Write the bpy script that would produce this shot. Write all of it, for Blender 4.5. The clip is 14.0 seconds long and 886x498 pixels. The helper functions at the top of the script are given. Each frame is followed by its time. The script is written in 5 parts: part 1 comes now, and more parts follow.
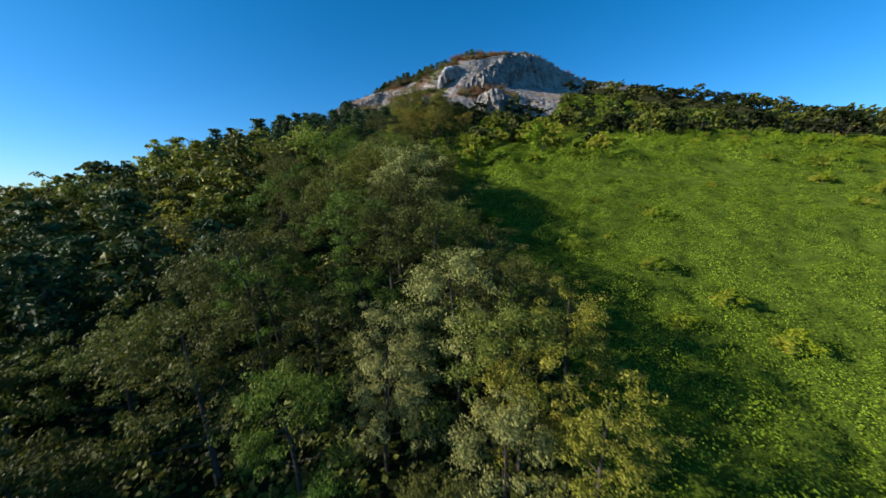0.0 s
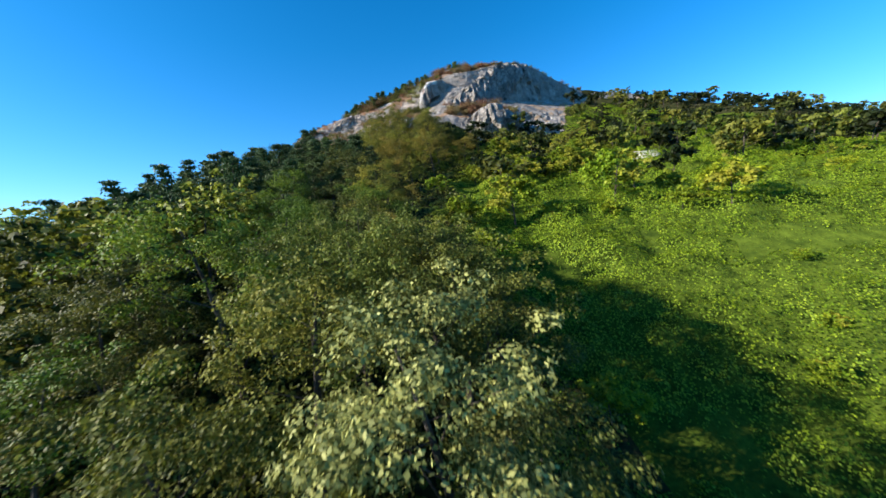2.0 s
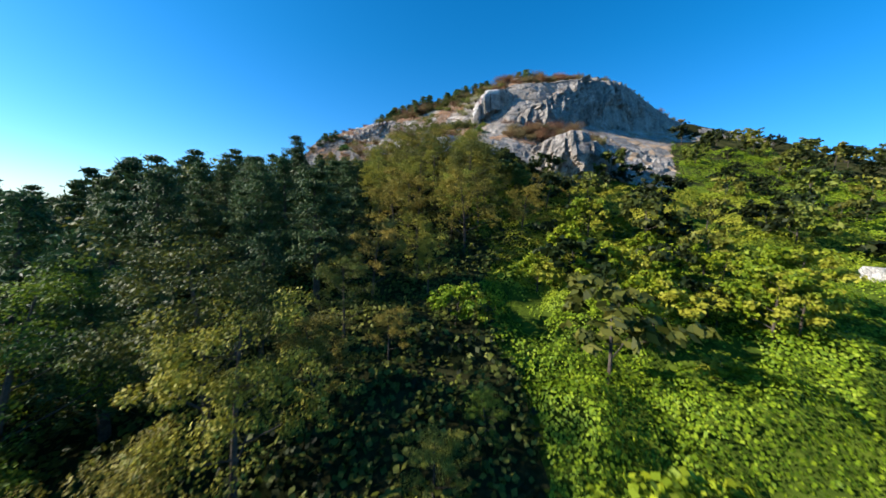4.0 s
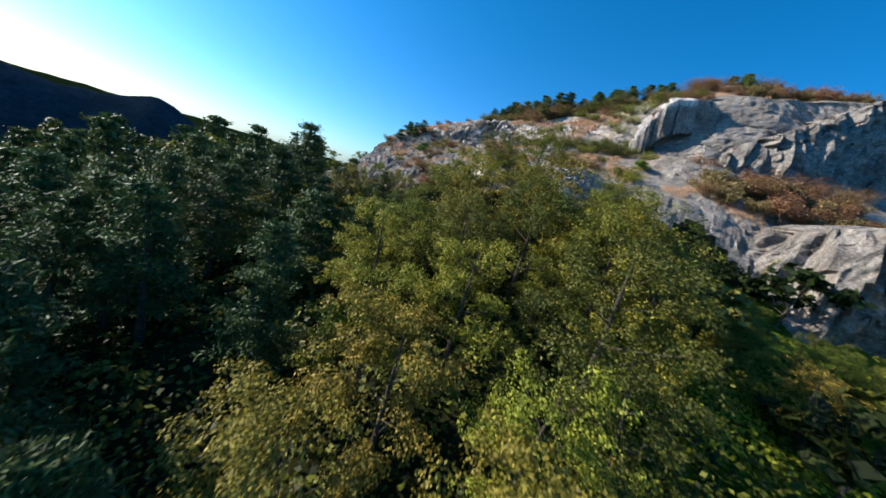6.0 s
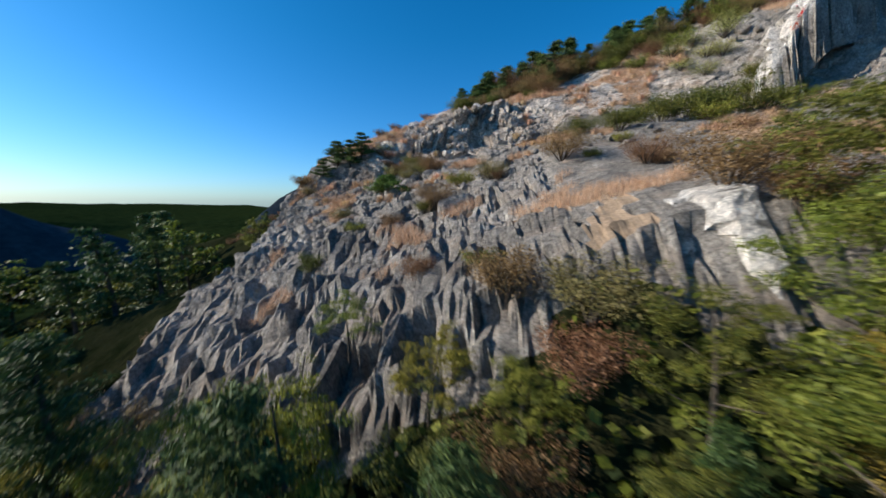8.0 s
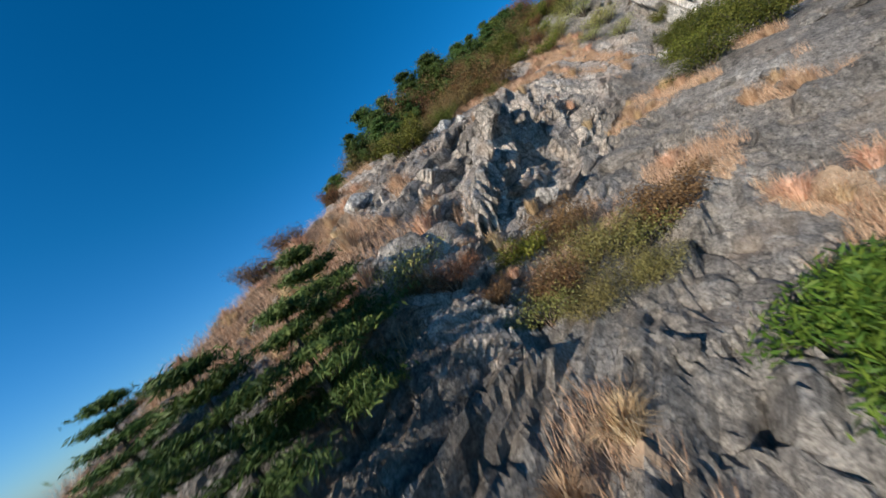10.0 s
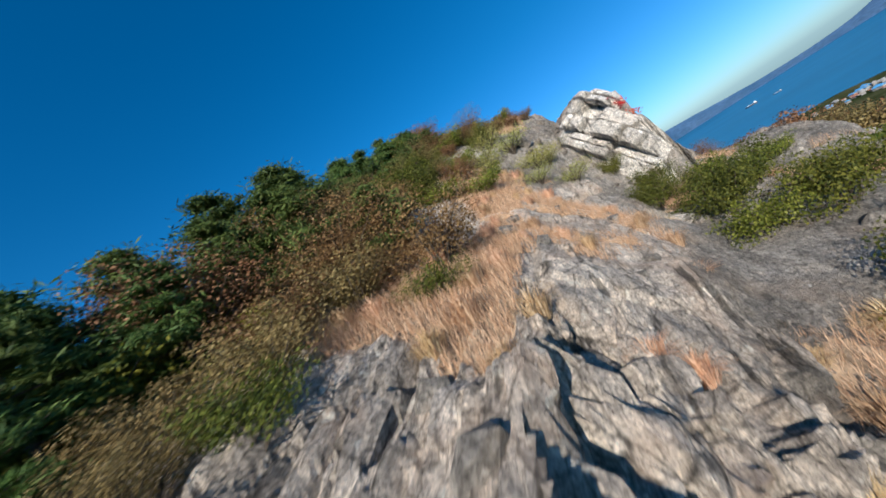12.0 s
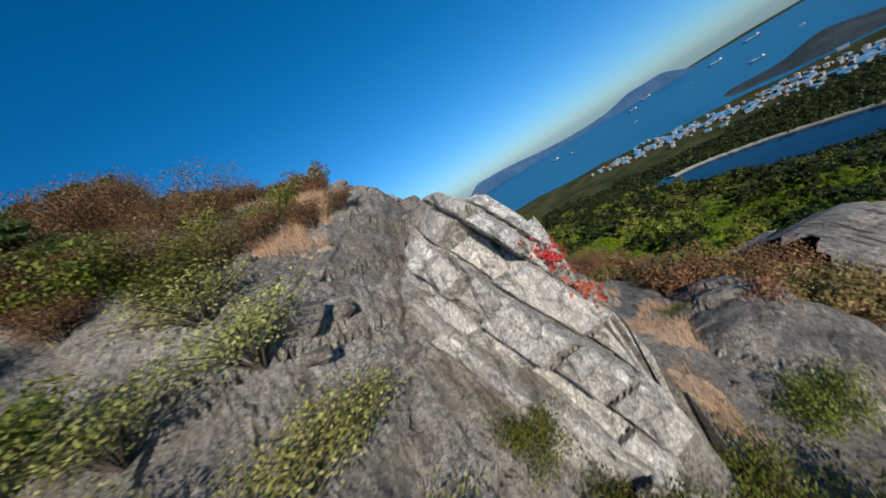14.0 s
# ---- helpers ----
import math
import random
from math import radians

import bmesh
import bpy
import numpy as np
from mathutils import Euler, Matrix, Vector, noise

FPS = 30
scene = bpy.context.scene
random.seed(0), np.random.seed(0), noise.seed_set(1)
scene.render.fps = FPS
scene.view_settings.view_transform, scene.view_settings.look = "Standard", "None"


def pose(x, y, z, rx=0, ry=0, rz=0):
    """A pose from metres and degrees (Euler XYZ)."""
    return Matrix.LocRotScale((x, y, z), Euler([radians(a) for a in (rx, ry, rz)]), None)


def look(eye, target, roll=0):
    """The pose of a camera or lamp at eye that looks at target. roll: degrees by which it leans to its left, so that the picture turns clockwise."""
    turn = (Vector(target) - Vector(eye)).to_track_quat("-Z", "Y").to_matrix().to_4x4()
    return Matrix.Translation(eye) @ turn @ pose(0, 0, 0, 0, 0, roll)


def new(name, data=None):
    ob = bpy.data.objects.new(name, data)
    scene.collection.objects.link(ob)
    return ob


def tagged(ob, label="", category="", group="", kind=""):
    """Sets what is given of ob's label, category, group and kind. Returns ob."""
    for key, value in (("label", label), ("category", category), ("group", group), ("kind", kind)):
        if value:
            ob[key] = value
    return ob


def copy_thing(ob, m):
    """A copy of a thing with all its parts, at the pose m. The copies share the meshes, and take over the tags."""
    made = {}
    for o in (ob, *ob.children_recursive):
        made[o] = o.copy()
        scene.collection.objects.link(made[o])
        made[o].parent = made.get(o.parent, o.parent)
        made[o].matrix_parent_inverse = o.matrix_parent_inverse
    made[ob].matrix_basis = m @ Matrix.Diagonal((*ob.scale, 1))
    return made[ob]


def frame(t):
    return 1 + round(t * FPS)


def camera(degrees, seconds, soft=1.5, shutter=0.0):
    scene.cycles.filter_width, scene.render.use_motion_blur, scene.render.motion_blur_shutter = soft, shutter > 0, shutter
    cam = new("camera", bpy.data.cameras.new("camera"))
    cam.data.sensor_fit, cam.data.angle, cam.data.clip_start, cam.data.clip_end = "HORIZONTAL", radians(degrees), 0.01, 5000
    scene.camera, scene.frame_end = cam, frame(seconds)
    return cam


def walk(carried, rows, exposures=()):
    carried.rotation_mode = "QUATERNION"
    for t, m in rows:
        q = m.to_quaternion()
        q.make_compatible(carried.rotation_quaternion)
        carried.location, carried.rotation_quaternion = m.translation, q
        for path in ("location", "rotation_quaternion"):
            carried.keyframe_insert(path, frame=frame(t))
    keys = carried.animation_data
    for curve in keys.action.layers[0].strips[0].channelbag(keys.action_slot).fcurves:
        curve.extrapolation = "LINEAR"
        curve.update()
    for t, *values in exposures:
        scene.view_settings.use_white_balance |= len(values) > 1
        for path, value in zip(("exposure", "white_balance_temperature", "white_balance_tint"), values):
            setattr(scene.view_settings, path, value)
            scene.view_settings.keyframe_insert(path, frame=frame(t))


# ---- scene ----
# The way: seconds, eye, yaw to the left of +y, pitch up, lean to the left
PATH = [
    (0, -0.14, -0.59, -0.08, -5.33, -9.92, -2.21),
    (0.5, -0.84, 4.61, 1.68, -6.73, -10.2, -5.02),
    (1, -1.13, 10, 2.97, -7.62, -9.9, -6.66),
    (1.5, -1.02, 15.35, 4.12, -8.11, -8.76, -6.89),
    (2, -0.51, 20.44, 5.42, -8.19, -7.12, -6.25),
    (2.5, 0.09, 24.97, 6.72, -8.1, -5.8, -4.45),
    (2.7, 0.34, 26.73, 7.19, -7.87, -5.32, -3.34),
    (3, 1.45, 30.44, 8.4, -6.77, -4.94, -2.29),
    (3.5, 2.91, 36.66, 10.63, -4.51, -4.96, -0.06),
    (4, 4.06, 42.78, 13, -1.63, -5.64, 2.71),
    (4.5, 5.03, 48.53, 15.41, 1.96, -6.78, 5.91),
    (4.8, 5.54, 51.49, 16.76, 4.52, -7.61, 8),
    (5, 5.45, 53.92, 17.36, 5.85, -7.68, 9.34),
    (5.5, 5.19, 60.07, 19.17, 10.53, -8.51, 13.41),
    (6, 4.23, 65.78, 20.74, 14.88, -9.81, 17.01),
    (6.5, 2.55, 70.72, 21.94, 17.94, -11.2, 18.74),
    (7, 0.53, 74.37, 22.49, 19.01, -11.45, 17.93),
    (7.2, -0.7, 75.48, 22.64, 18.38, -11.19, 16.23),
    (7.5, -3.32, 79.32, 23.3, 14.91, -10.58, 11.76),
    (8, -9.14, 87, 24.07, 3.13, -7.65, 0.89),
    (8.5, -15.17, 95.04, 24.77, -11.97, -3.93, -11.42),
    (9, -20.03, 102.62, 25.73, -26.22, -1.02, -22.42),
    (9.3, -21.27, 106.16, 26.61, -32.33, -0.43, -27.06),
    (9.5, -20.99, 107.17, 27.1, -34.5, -0.41, -28.99),
    (10, -19.64, 109.88, 28.66, -40.5, -0.36, -32.64),
    (10.5, -17.54, 112.15, 30.11, -46.17, 0.64, -34.28),
    (11, -14.9, 113.92, 31.5, -52.4, 1.72, -34.33),
    (11.5, -12.04, 115.1, 32.8, -59.42, 3.01, -33.78),
    (12, -8.95, 115.81, 33.92, -67.2, 4.37, -33.57),
    (12.5, -5.36, 115.85, 35.59, -75.36, 2.82, -36.41),
    (13, -2.07, 115.75, 37.11, -84.43, -1.36, -40),
    (13.5, 1.58, 114.99, 38.15, -91.15, -5.43, -41.12),
    (14, 5.59, 113.01, 38.62, -89.22, -6.3, -31.63),
]


def heading(eye, yaw, pitch, lean):
    a, b = radians(yaw), radians(pitch)
    ahead = Vector((-math.sin(a) * math.cos(b), math.cos(a) * math.cos(b), math.sin(b)))
    return look(eye, Vector(eye) + ahead, lean)


cam = camera(106.4, 14.0, soft=1.6, shutter=0.15)
walk(cam, [(t, heading((x, y, z), *turn)) for t, x, y, z, *turn in PATH],
     exposures=[(0.0, 0.62), (0.8, 1.0), (1.6, 1.15), (2.7, 1.15), (5.0, 1.0), (7.2, 0.9), (9.3, 0.25), (10.5, 0.6), (11.5, 0.7), (12.0, 0.55), (13.0, 0.32), (14.0, 0.15)])

# ---- daylight: clear autumn sky, low sun in the west ----
SUN_AZ, SUN_EL = -95.0, 24.0     # degrees clockwise from +y; above the horizon
world = bpy.data.worlds.new("clear_sky")
scene.world = world
world.use_nodes = True
wn = world.node_tree.nodes
wn.clear()
sky = wn.new("ShaderNodeTexSky")
sky.sky_type = "NISHITA"
sky.sun_disc = False
sky.sun_elevation, sky.sun_rotation = radians(SUN_EL), radians(SUN_AZ)
sky.air_density, sky.dust_density, sky.ozone_density, sky.altitude = 1.0, 0.8, 3.6, 400
back = wn.new("ShaderNodeBackground")
back.inputs["Strength"].default_value = 0.092
wout = wn.new("ShaderNodeOutputWorld")
clear = wn.new("ShaderNodeMix")       # very clear, dry autumn air
clear.data_type, clear.blend_type = "RGBA", "MULTIPLY"
clear.inputs[0].default_value = 1.0
clear.inputs[7].default_value = (0.66, 1.0, 1.14, 1)
grade = wn.new("ShaderNodeHueSaturation")
grade.inputs["Saturation"].default_value = 1.15
# sea air: the glow along the horizon is cool white rather than yellow
place = wn.new("ShaderNodeTexCoord")
height_of = wn.new("ShaderNodeSeparateXYZ")
cool = wn.new("ShaderNodeValToRGB")
cool.color_ramp.elements[0].position, cool.color_ramp.elements[0].color = 0.0, (0.72, 0.97, 1.28, 1)
cool.color_ramp.elements[1].position, cool.color_ramp.elements[1].color = 0.42, (0.58, 0.96, 1.16, 1)
world.node_tree.links.new(place.outputs["Generated"], height_of.inputs[0])
world.node_tree.links.new(height_of.outputs["Z"], cool.inputs[0])
world.node_tree.links.new(cool.outputs[0], clear.inputs[7])
world.node_tree.links.new(sky.outputs[0], clear.inputs[6])
world.node_tree.links.new(clear.outputs[2], grade.inputs["Color"])
world.node_tree.links.new(grade.outputs[0], back.inputs[0])
world.node_tree.links.new(back.outputs[0], wout.inputs[0])

sun = new("sun", bpy.data.lights.new("sun", "SUN"))
sun.data.energy, sun.data.angle, sun.data.color = 5.0, radians(0.55), (1.0, 0.92, 0.80)
az, el = radians(SUN_AZ), radians(SUN_EL)
sun.matrix_world = look((0, 0, 300), Vector((0, 0, 300)) - Vector((math.sin(az) * math.cos(el), math.cos(az) * math.cos(el), math.sin(el))))

rng = np.random.default_rng(11)


# ---- numpy noise ----
def hash3(i, j, k, seed):
    h = (i * 374761393 + j * 668265263 + k * 2147483647 + seed * 974634777) & 0xFFFFFFFF
    h = ((h ^ (h >> 13)) * 1274126177) & 0xFFFFFFFF
    h = ((h ^ (h >> 16)) * 2246822519) & 0xFFFFFFFF
    return ((h ^ (h >> 15)) & 0xFFFFFF) / float(0xFFFFFF)


def vnoise(x, y, z=0.0, seed=0):
    """Value noise from 0 to 1."""
    x, y, z = np.broadcast_arrays(np.asarray(x, float), np.asarray(y, float), np.asarray(z, float))
    fi, fj, fk = np.floor(x), np.floor(y), np.floor(z)
    i, j, k = fi.astype(np.int64), fj.astype(np.int64), fk.astype(np.int64)
    u, v, w = x - fi, y - fj, z - fk
    u, v, w = u * u * (3 - 2 * u), v * v * (3 - 2 * v), w * w * (3 - 2 * w)
    out = 0
    for a in (0, 1):
        for b in (0, 1):
            for c in (0, 1):
                out = out + hash3(i + a, j + b, k + c, seed) * (u if a else 1 - u) * (v if b else 1 - v) * (w if c else 1 - w)
    return out


def fbm(x, y, z=0.0, octaves=4, seed=0):
    total, amp, norm = 0, 1.0, 0
    for o in range(octaves):
        f = 2.03 ** o
        total, norm, amp = total + amp * (vnoise(x * f, y * f, z * f, seed + o) - 0.5), norm + amp, amp * 0.5
    return total / norm * 2


def cells(x, y, z, seed=0):
    """Block noise: a random value for the nearest of jittered lattice points, and how near the next one is."""
    x, y, z = np.broadcast_arrays(np.asarray(x, float), np.asarray(y, float), np.asarray(z, float))
    i0, j0, k0 = np.floor(x).astype(np.int64), np.floor(y).astype(np.int64), np.floor(z).astype(np.int64)
    best, second, val = np.full(x.shape, 9.0), np.full(x.shape, 9.0), np.zeros(x.shape)
    for a in (-1, 0, 1):
        for b in (-1, 0, 1):
            for c in (-1, 0, 1):
                i, j, k = i0 + a, j0 + b, k0 + c
                d = np.abs(x - i - hash3(i, j, k, seed)) + np.abs(y - j - hash3(i, j, k, seed + 1)) + np.abs(z - k - hash3(i, j, k, seed + 2))
                nearer = d < best
                second = np.where(nearer, best, np.minimum(second, d))
                val = np.where(nearer, hash3(i, j, k, seed + 3), val)
                best = np.where(nearer, d, best)
    return val, second - best


def step(a, b, x):
    t = np.clip((x - a) / (b - a), 0, 1)
    return t * t * (3 - 2 * t)


# ---- materials ----
def material(name):
    m = bpy.data.materials.new(name)
    m.use_nodes = True
    nt = m.node_tree
    nt.nodes.clear()
    out = nt.nodes.new("ShaderNodeOutputMaterial")
    return m, nt, out


def link(nt, a, b):
    nt.links.new(a, b)


def node(nt, kind, **values):
    n = nt.nodes.new(kind)
    for key, value in values.items():
        n.inputs[key.replace("_", " ")].default_value = value
    return n


def ramp(nt, source, stops):
    r = nt.nodes.new("ShaderNodeValToRGB")
    while len(r.color_ramp.elements) < len(stops):
        r.color_ramp.elements.new(0.5)
    for e, (at, colour) in zip(r.color_ramp.elements, stops):
        e.position, e.color = at, (*colour, 1)
    link(nt, source, r.inputs[0])
    return r.outputs[0]


def mixed(nt, factor, a, b, mode="MIX"):
    m = nt.nodes.new("ShaderNodeMix")
    m.data_type, m.blend_type = "RGBA", mode
    for value, socket in ((factor, m.inputs[0]), (a, m.inputs[6]), (b, m.inputs[7])):
        if hasattr(value, "links"):
            link(nt, value, socket)
        else:
            socket.default_value = value if isinstance(value, float) else (*value, 1)
    return m.outputs[2]


def leaf_material(name, dark, mid, light, shine=0.6, through_light=0.28, odd=None):
    """Leaves: colour varies leaf by leaf and plant by plant."""
    m, nt, out = material(name)
    geo, info = nt.nodes.new("ShaderNodeNewGeometry"), nt.nodes.new("ShaderNodeObjectInfo")
    colour = ramp(nt, geo.outputs["Random Per Island"], [(0.0, dark), (0.5, mid), (1.0, light)])
    shift = nt.nodes.new("ShaderNodeHueSaturation")
    r = ramp(nt, info.outputs["Random"], [(0, (0.487, 0.487, 0.487)), (1, (0.525, 0.525, 0.525))])
    v = ramp(nt, info.outputs["Random"], [(0, (1.25, 1.25, 1.25)), (0.5, (0.8, 0.8, 0.8)), (1, (1.1, 1.1, 1.1))])
    link(nt, r, shift.inputs["Hue"])
    link(nt, v, shift.inputs["Value"])
    link(nt, colour, shift.inputs["Color"])
    colour = shift.outputs[0]
    if odd is not None:
        tex = nt.nodes.new("ShaderNodeTexNoise")
        tex.inputs["Scale"].default_value = 0.9
        mask = ramp(nt, tex.outputs[0], [(0.56, (0, 0, 0)), (0.66, (1, 1, 1))])
        colour = mixed(nt, mask, colour, odd)
    p = node(nt, "ShaderNodeBsdfPrincipled", Roughness=shine, Specular_IOR_Level=0.22)
    link(nt, colour, p.inputs["Base Color"])
    t = nt.nodes.new("ShaderNodeBsdfTranslucent")
    link(nt, colour, t.inputs["Color"])
    mix = nt.nodes.new("ShaderNodeMixShader")
    mix.inputs[0].default_value = through_light
    link(nt, p.outputs[0], mix.inputs[1])
    link(nt, t.outputs[0], mix.inputs[2])
    link(nt, mix.outputs[0], out.inputs[0])
    return m


def rock_material(name, tones, stain, crack_dark=0.25, scale=1.0, bedded=0.5):
    """Bedded rock: broad tones, fine grain, dark seams along the leaning beds, stains and pale lichen."""
    m, nt, out = material(name)
    co = nt.nodes.new("ShaderNodeTexCoord")

    def layer(size, detail, rough, turn=(0, 0, 0), stretch=(1, 1, 1)):
        mp = nt.nodes.new("ShaderNodeMapping")
        mp.inputs["Scale"].default_value = [q * size * scale for q in stretch]
        mp.inputs["Rotation"].default_value = turn
        link(nt, co.outputs["Object"], mp.inputs[0])
        n = node(nt, "ShaderNodeTexNoise", Scale=1.0, Detail=detail, Roughness=rough)
        link(nt, mp.outputs[0], n.inputs["Vector"])
        return n.outputs[0]

    big = layer(0.3, 5.0, 0.6)
    fine = layer(7.0, 8.0, 0.72)
    beds = layer(1.0, 6.0, 0.65, (-0.34, 0.1, 0.12), (0.7, 5.0, 0.9))
    seams = layer(1.0, 4.0, 0.6, (-0.34, 0.1, 0.12), (0.4, 2.6, 0.5))
    patch = layer(0.75, 5.0, 0.6)
    lichen = layer(2.6, 6.0, 0.7)
    # broken faces: cells of two sizes with dark joints between them
    joints, faces_ = [], []
    for size, stretch in ((1.1, (0.6, 1.7, 0.8)), (4.2, (0.7, 1.6, 0.8))):
        mp = nt.nodes.new("ShaderNodeMapping")
        mp.inputs["Scale"].default_value = [q * size * scale for q in stretch]
        mp.inputs["Rotation"].default_value = (-0.34, 0.1, 0.12)
        warp = nt.nodes.new("ShaderNodeVectorMath")
        warp.operation = "MULTIPLY_ADD"
        wn_ = node(nt, "ShaderNodeTexNoise", Scale=1.6 * size, Detail=3.0)
        link(nt, co.outputs["Object"], wn_.inputs["Vector"])
        link(nt, wn_.outputs["Color"], warp.inputs[0])
        warp.inputs[1].default_value = (0.5 / size,) * 3
        link(nt, co.outputs["Object"], warp.inputs[2])
        link(nt, warp.outputs[0], mp.inputs[0])
        for feature, keep in (("DISTANCE_TO_EDGE", joints), ("F1", faces_)):
            v = nt.nodes.new("ShaderNodeTexVoronoi")
            v.feature = feature
            v.inputs["Scale"].default_value = 1.0
            link(nt, mp.outputs[0], v.inputs["Vector"])
            keep.append(v.outputs["Distance" if feature == "DISTANCE_TO_EDGE" else "Color"])
    grain = layer(24.0, 4.0, 0.7)
    colour = ramp(nt, big, [(0.3, tones[0]), (0.5, tones[1]), (0.7, tones[2])])
    colour = mixed(nt, 1.0, colour, ramp(nt, fine, [(0.3, (0.34, 0.33, 0.33)), (0.48, (0.9, 0.9, 0.9)), (0.7, (1.5, 1.46, 1.4))]), "MULTIPLY")
    colour = mixed(nt, bedded, colour, ramp(nt, beds, [(0.32, (0.5, 0.49, 0.49)), (0.5, (1.0, 1.0, 1.0)), (0.7, (1.2, 1.18, 1.15))]), "MULTIPLY")
    colour = mixed(nt, 0.3 + bedded, colour, ramp(nt, faces_[0], [(0.0, (0.72, 0.72, 0.73)), (1.0, (1.22, 1.2, 1.18))]), "MULTIPLY")
    colour = mixed(nt, 0.8, colour, ramp(nt, faces_[1], [(0.0, (0.7, 0.7, 0.7)), (1.0, (1.25, 1.25, 1.25))]), "MULTIPLY")
    colour = mixed(nt, 0.9, colour, ramp(nt, grain, [(0.33, (0.42, 0.42, 0.42)), (0.5, (1, 1, 1)), (0.67, (1.5, 1.48, 1.45))]), "MULTIPLY")
    colour = mixed(nt, 0.2 + bedded, colour, ramp(nt, joints[0], [(0.0, (0.3, 0.3, 0.3)), (0.035, (1, 1, 1))]), "MULTIPLY")
    colour = mixed(nt, 0.5, colour, ramp(nt, joints[1], [(0.0, (0.4, 0.4, 0.4)), (0.06, (1, 1, 1))]), "MULTIPLY")
    colour = mixed(nt, ramp(nt, patch, [(0.52, (0, 0, 0)), (0.72, (0.6, 0.6, 0.6))]), colour, stain)
    colour = mixed(nt, ramp(nt, lichen, [(0.60, (0, 0, 0)), (0.68, (0.45, 0.45, 0.45))]), colour, tuple(min(1, c * 1.5) for c in tones[2]))
    colour = mixed(nt, 1.0, colour, ramp(nt, seams, [(0.36, (crack_dark,) * 3), (0.415, (1, 1, 1)), (0.60, (1, 1, 1)), (0.64, (0.7, 0.7, 0.7))]), "MULTIPLY")
    p = node(nt, "ShaderNodeBsdfPrincipled", Roughness=0.9, Specular_IOR_Level=0.2)
    link(nt, colour, p.inputs["Base Color"])
    last = None
    for height, strength, depth in ((beds, 0.9 * bedded, 0.12), (faces_[0], 0.8, 0.10), (faces_[1], 0.8, 0.04), (fine, 1.0, 0.2), (grain, 0.9, 0.06), (seams, 1.2 * bedded, 0.2)):
        b = node(nt, "ShaderNodeBump", Strength=strength, Distance=depth)
        link(nt, height, b.inputs["Height"])
        if last is not None:
            link(nt, last, b.inputs["Normal"])
        last = b.outputs[0]
    link(nt, last, p.inputs["Normal"])
    link(nt, p.outputs[0], out.inputs[0])
    return m


def plain_material(name, a, b, scale=1.0, rough=0.9, bump=0.4, detail=5.0):
    m, nt, out = material(name)
    co = nt.nodes.new("ShaderNodeTexCoord")
    n1 = node(nt, "ShaderNodeTexNoise", Scale=scale, Detail=detail, Roughness=0.65)
    link(nt, co.outputs["Object"], n1.inputs["Vector"])
    n2 = node(nt, "ShaderNodeTexNoise", Scale=scale * 9, Detail=3.0)
    link(nt, co.outputs["Object"], n2.inputs["Vector"])
    colour = ramp(nt, n1.outputs[0], [(0.35, a), (0.65, b)])
    colour = mixed(nt, 0.6, colour, ramp(nt, n2.outputs[0], [(0.3, (0.55, 0.55, 0.55)), (0.7, (1.2, 1.2, 1.2))]), "MULTIPLY")
    p = node(nt, "ShaderNodeBsdfDiffuse", Roughness=rough)
    link(nt, colour, p.inputs["Color"])
    bm_ = node(nt, "ShaderNodeBump", Strength=bump, Distance=0.1)
    link(nt, n2.outputs[0], bm_.inputs["Height"])
    link(nt, bm_.outputs[0], p.inputs["Normal"])
    link(nt, p.outputs[0], out.inputs[0])
    return m


ROCK = rock_material("grey_weathered_rock", ((0.19, 0.174, 0.158), (0.33, 0.302, 0.274), (0.49, 0.455, 0.418)), (0.40, 0.31, 0.24), 0.72, 1.0, 0.15)
CLIFF = rock_material("dark_cliff_rock", ((0.17, 0.155, 0.142), (0.31, 0.285, 0.262), (0.48, 0.445, 0.41)), (0.37, 0.28, 0.22), 0.3)
PALE = rock_material("pale_fractured_rock", ((0.62, 0.58, 0.54), (0.84, 0.80, 0.75), (0.9, 0.87, 0.825)), (0.68, 0.58, 0.5), 0.34, 1.1, 0.45)
STRATA = rock_material("pale_bedded_rock", ((0.34, 0.298, 0.262), (0.58, 0.515, 0.455), (0.76, 0.69, 0.62)), (0.58, 0.43, 0.33), 0.3, 1.0, 0.65)
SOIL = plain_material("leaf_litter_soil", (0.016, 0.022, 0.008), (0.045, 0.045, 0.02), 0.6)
DRY = plain_material("dry_grass_ground", (0.20, 0.15, 0.11), (0.38, 0.275, 0.19), 1.6)
VINE_GROUND = plain_material("vine_covered_ground", (0.03, 0.05, 0.008), (0.08, 0.115, 0.014), 0.9)
FOREST_FAR = plain_material("distant_forest", (0.012, 0.02, 0.006), (0.035, 0.048, 0.013), 0.06, bump=1.0)
FIELD = plain_material("coast_land", (0.014, 0.022, 0.008), (0.045, 0.046, 0.026), 0.02)
BARK = plain_material("grey_bark", (0.055, 0.044, 0.036), (0.13, 0.11, 0.09), 3.0)
OAK = leaf_material("oak_leaves", (0.055, 0.066, 0.008), (0.125, 0.138, 0.016), (0.25, 0.245, 0.045))
GOLD = leaf_material("golden_olive_leaves", (0.09, 0.076, 0.011), (0.21, 0.165, 0.022), (0.40, 0.31, 0.06))
OLIVE = leaf_material("yellowing_leaves", (0.09, 0.096, 0.009), (0.205, 0.205, 0.018), (0.40, 0.37, 0.055))
# green darkened well below leaf tone: the woods' own shade is in the colour
VALLEY = leaf_material("wood_leaves_painted_shade", (0.008, 0.014, 0.003), (0.018, 0.028, 0.005), (0.038, 0.048, 0.010))
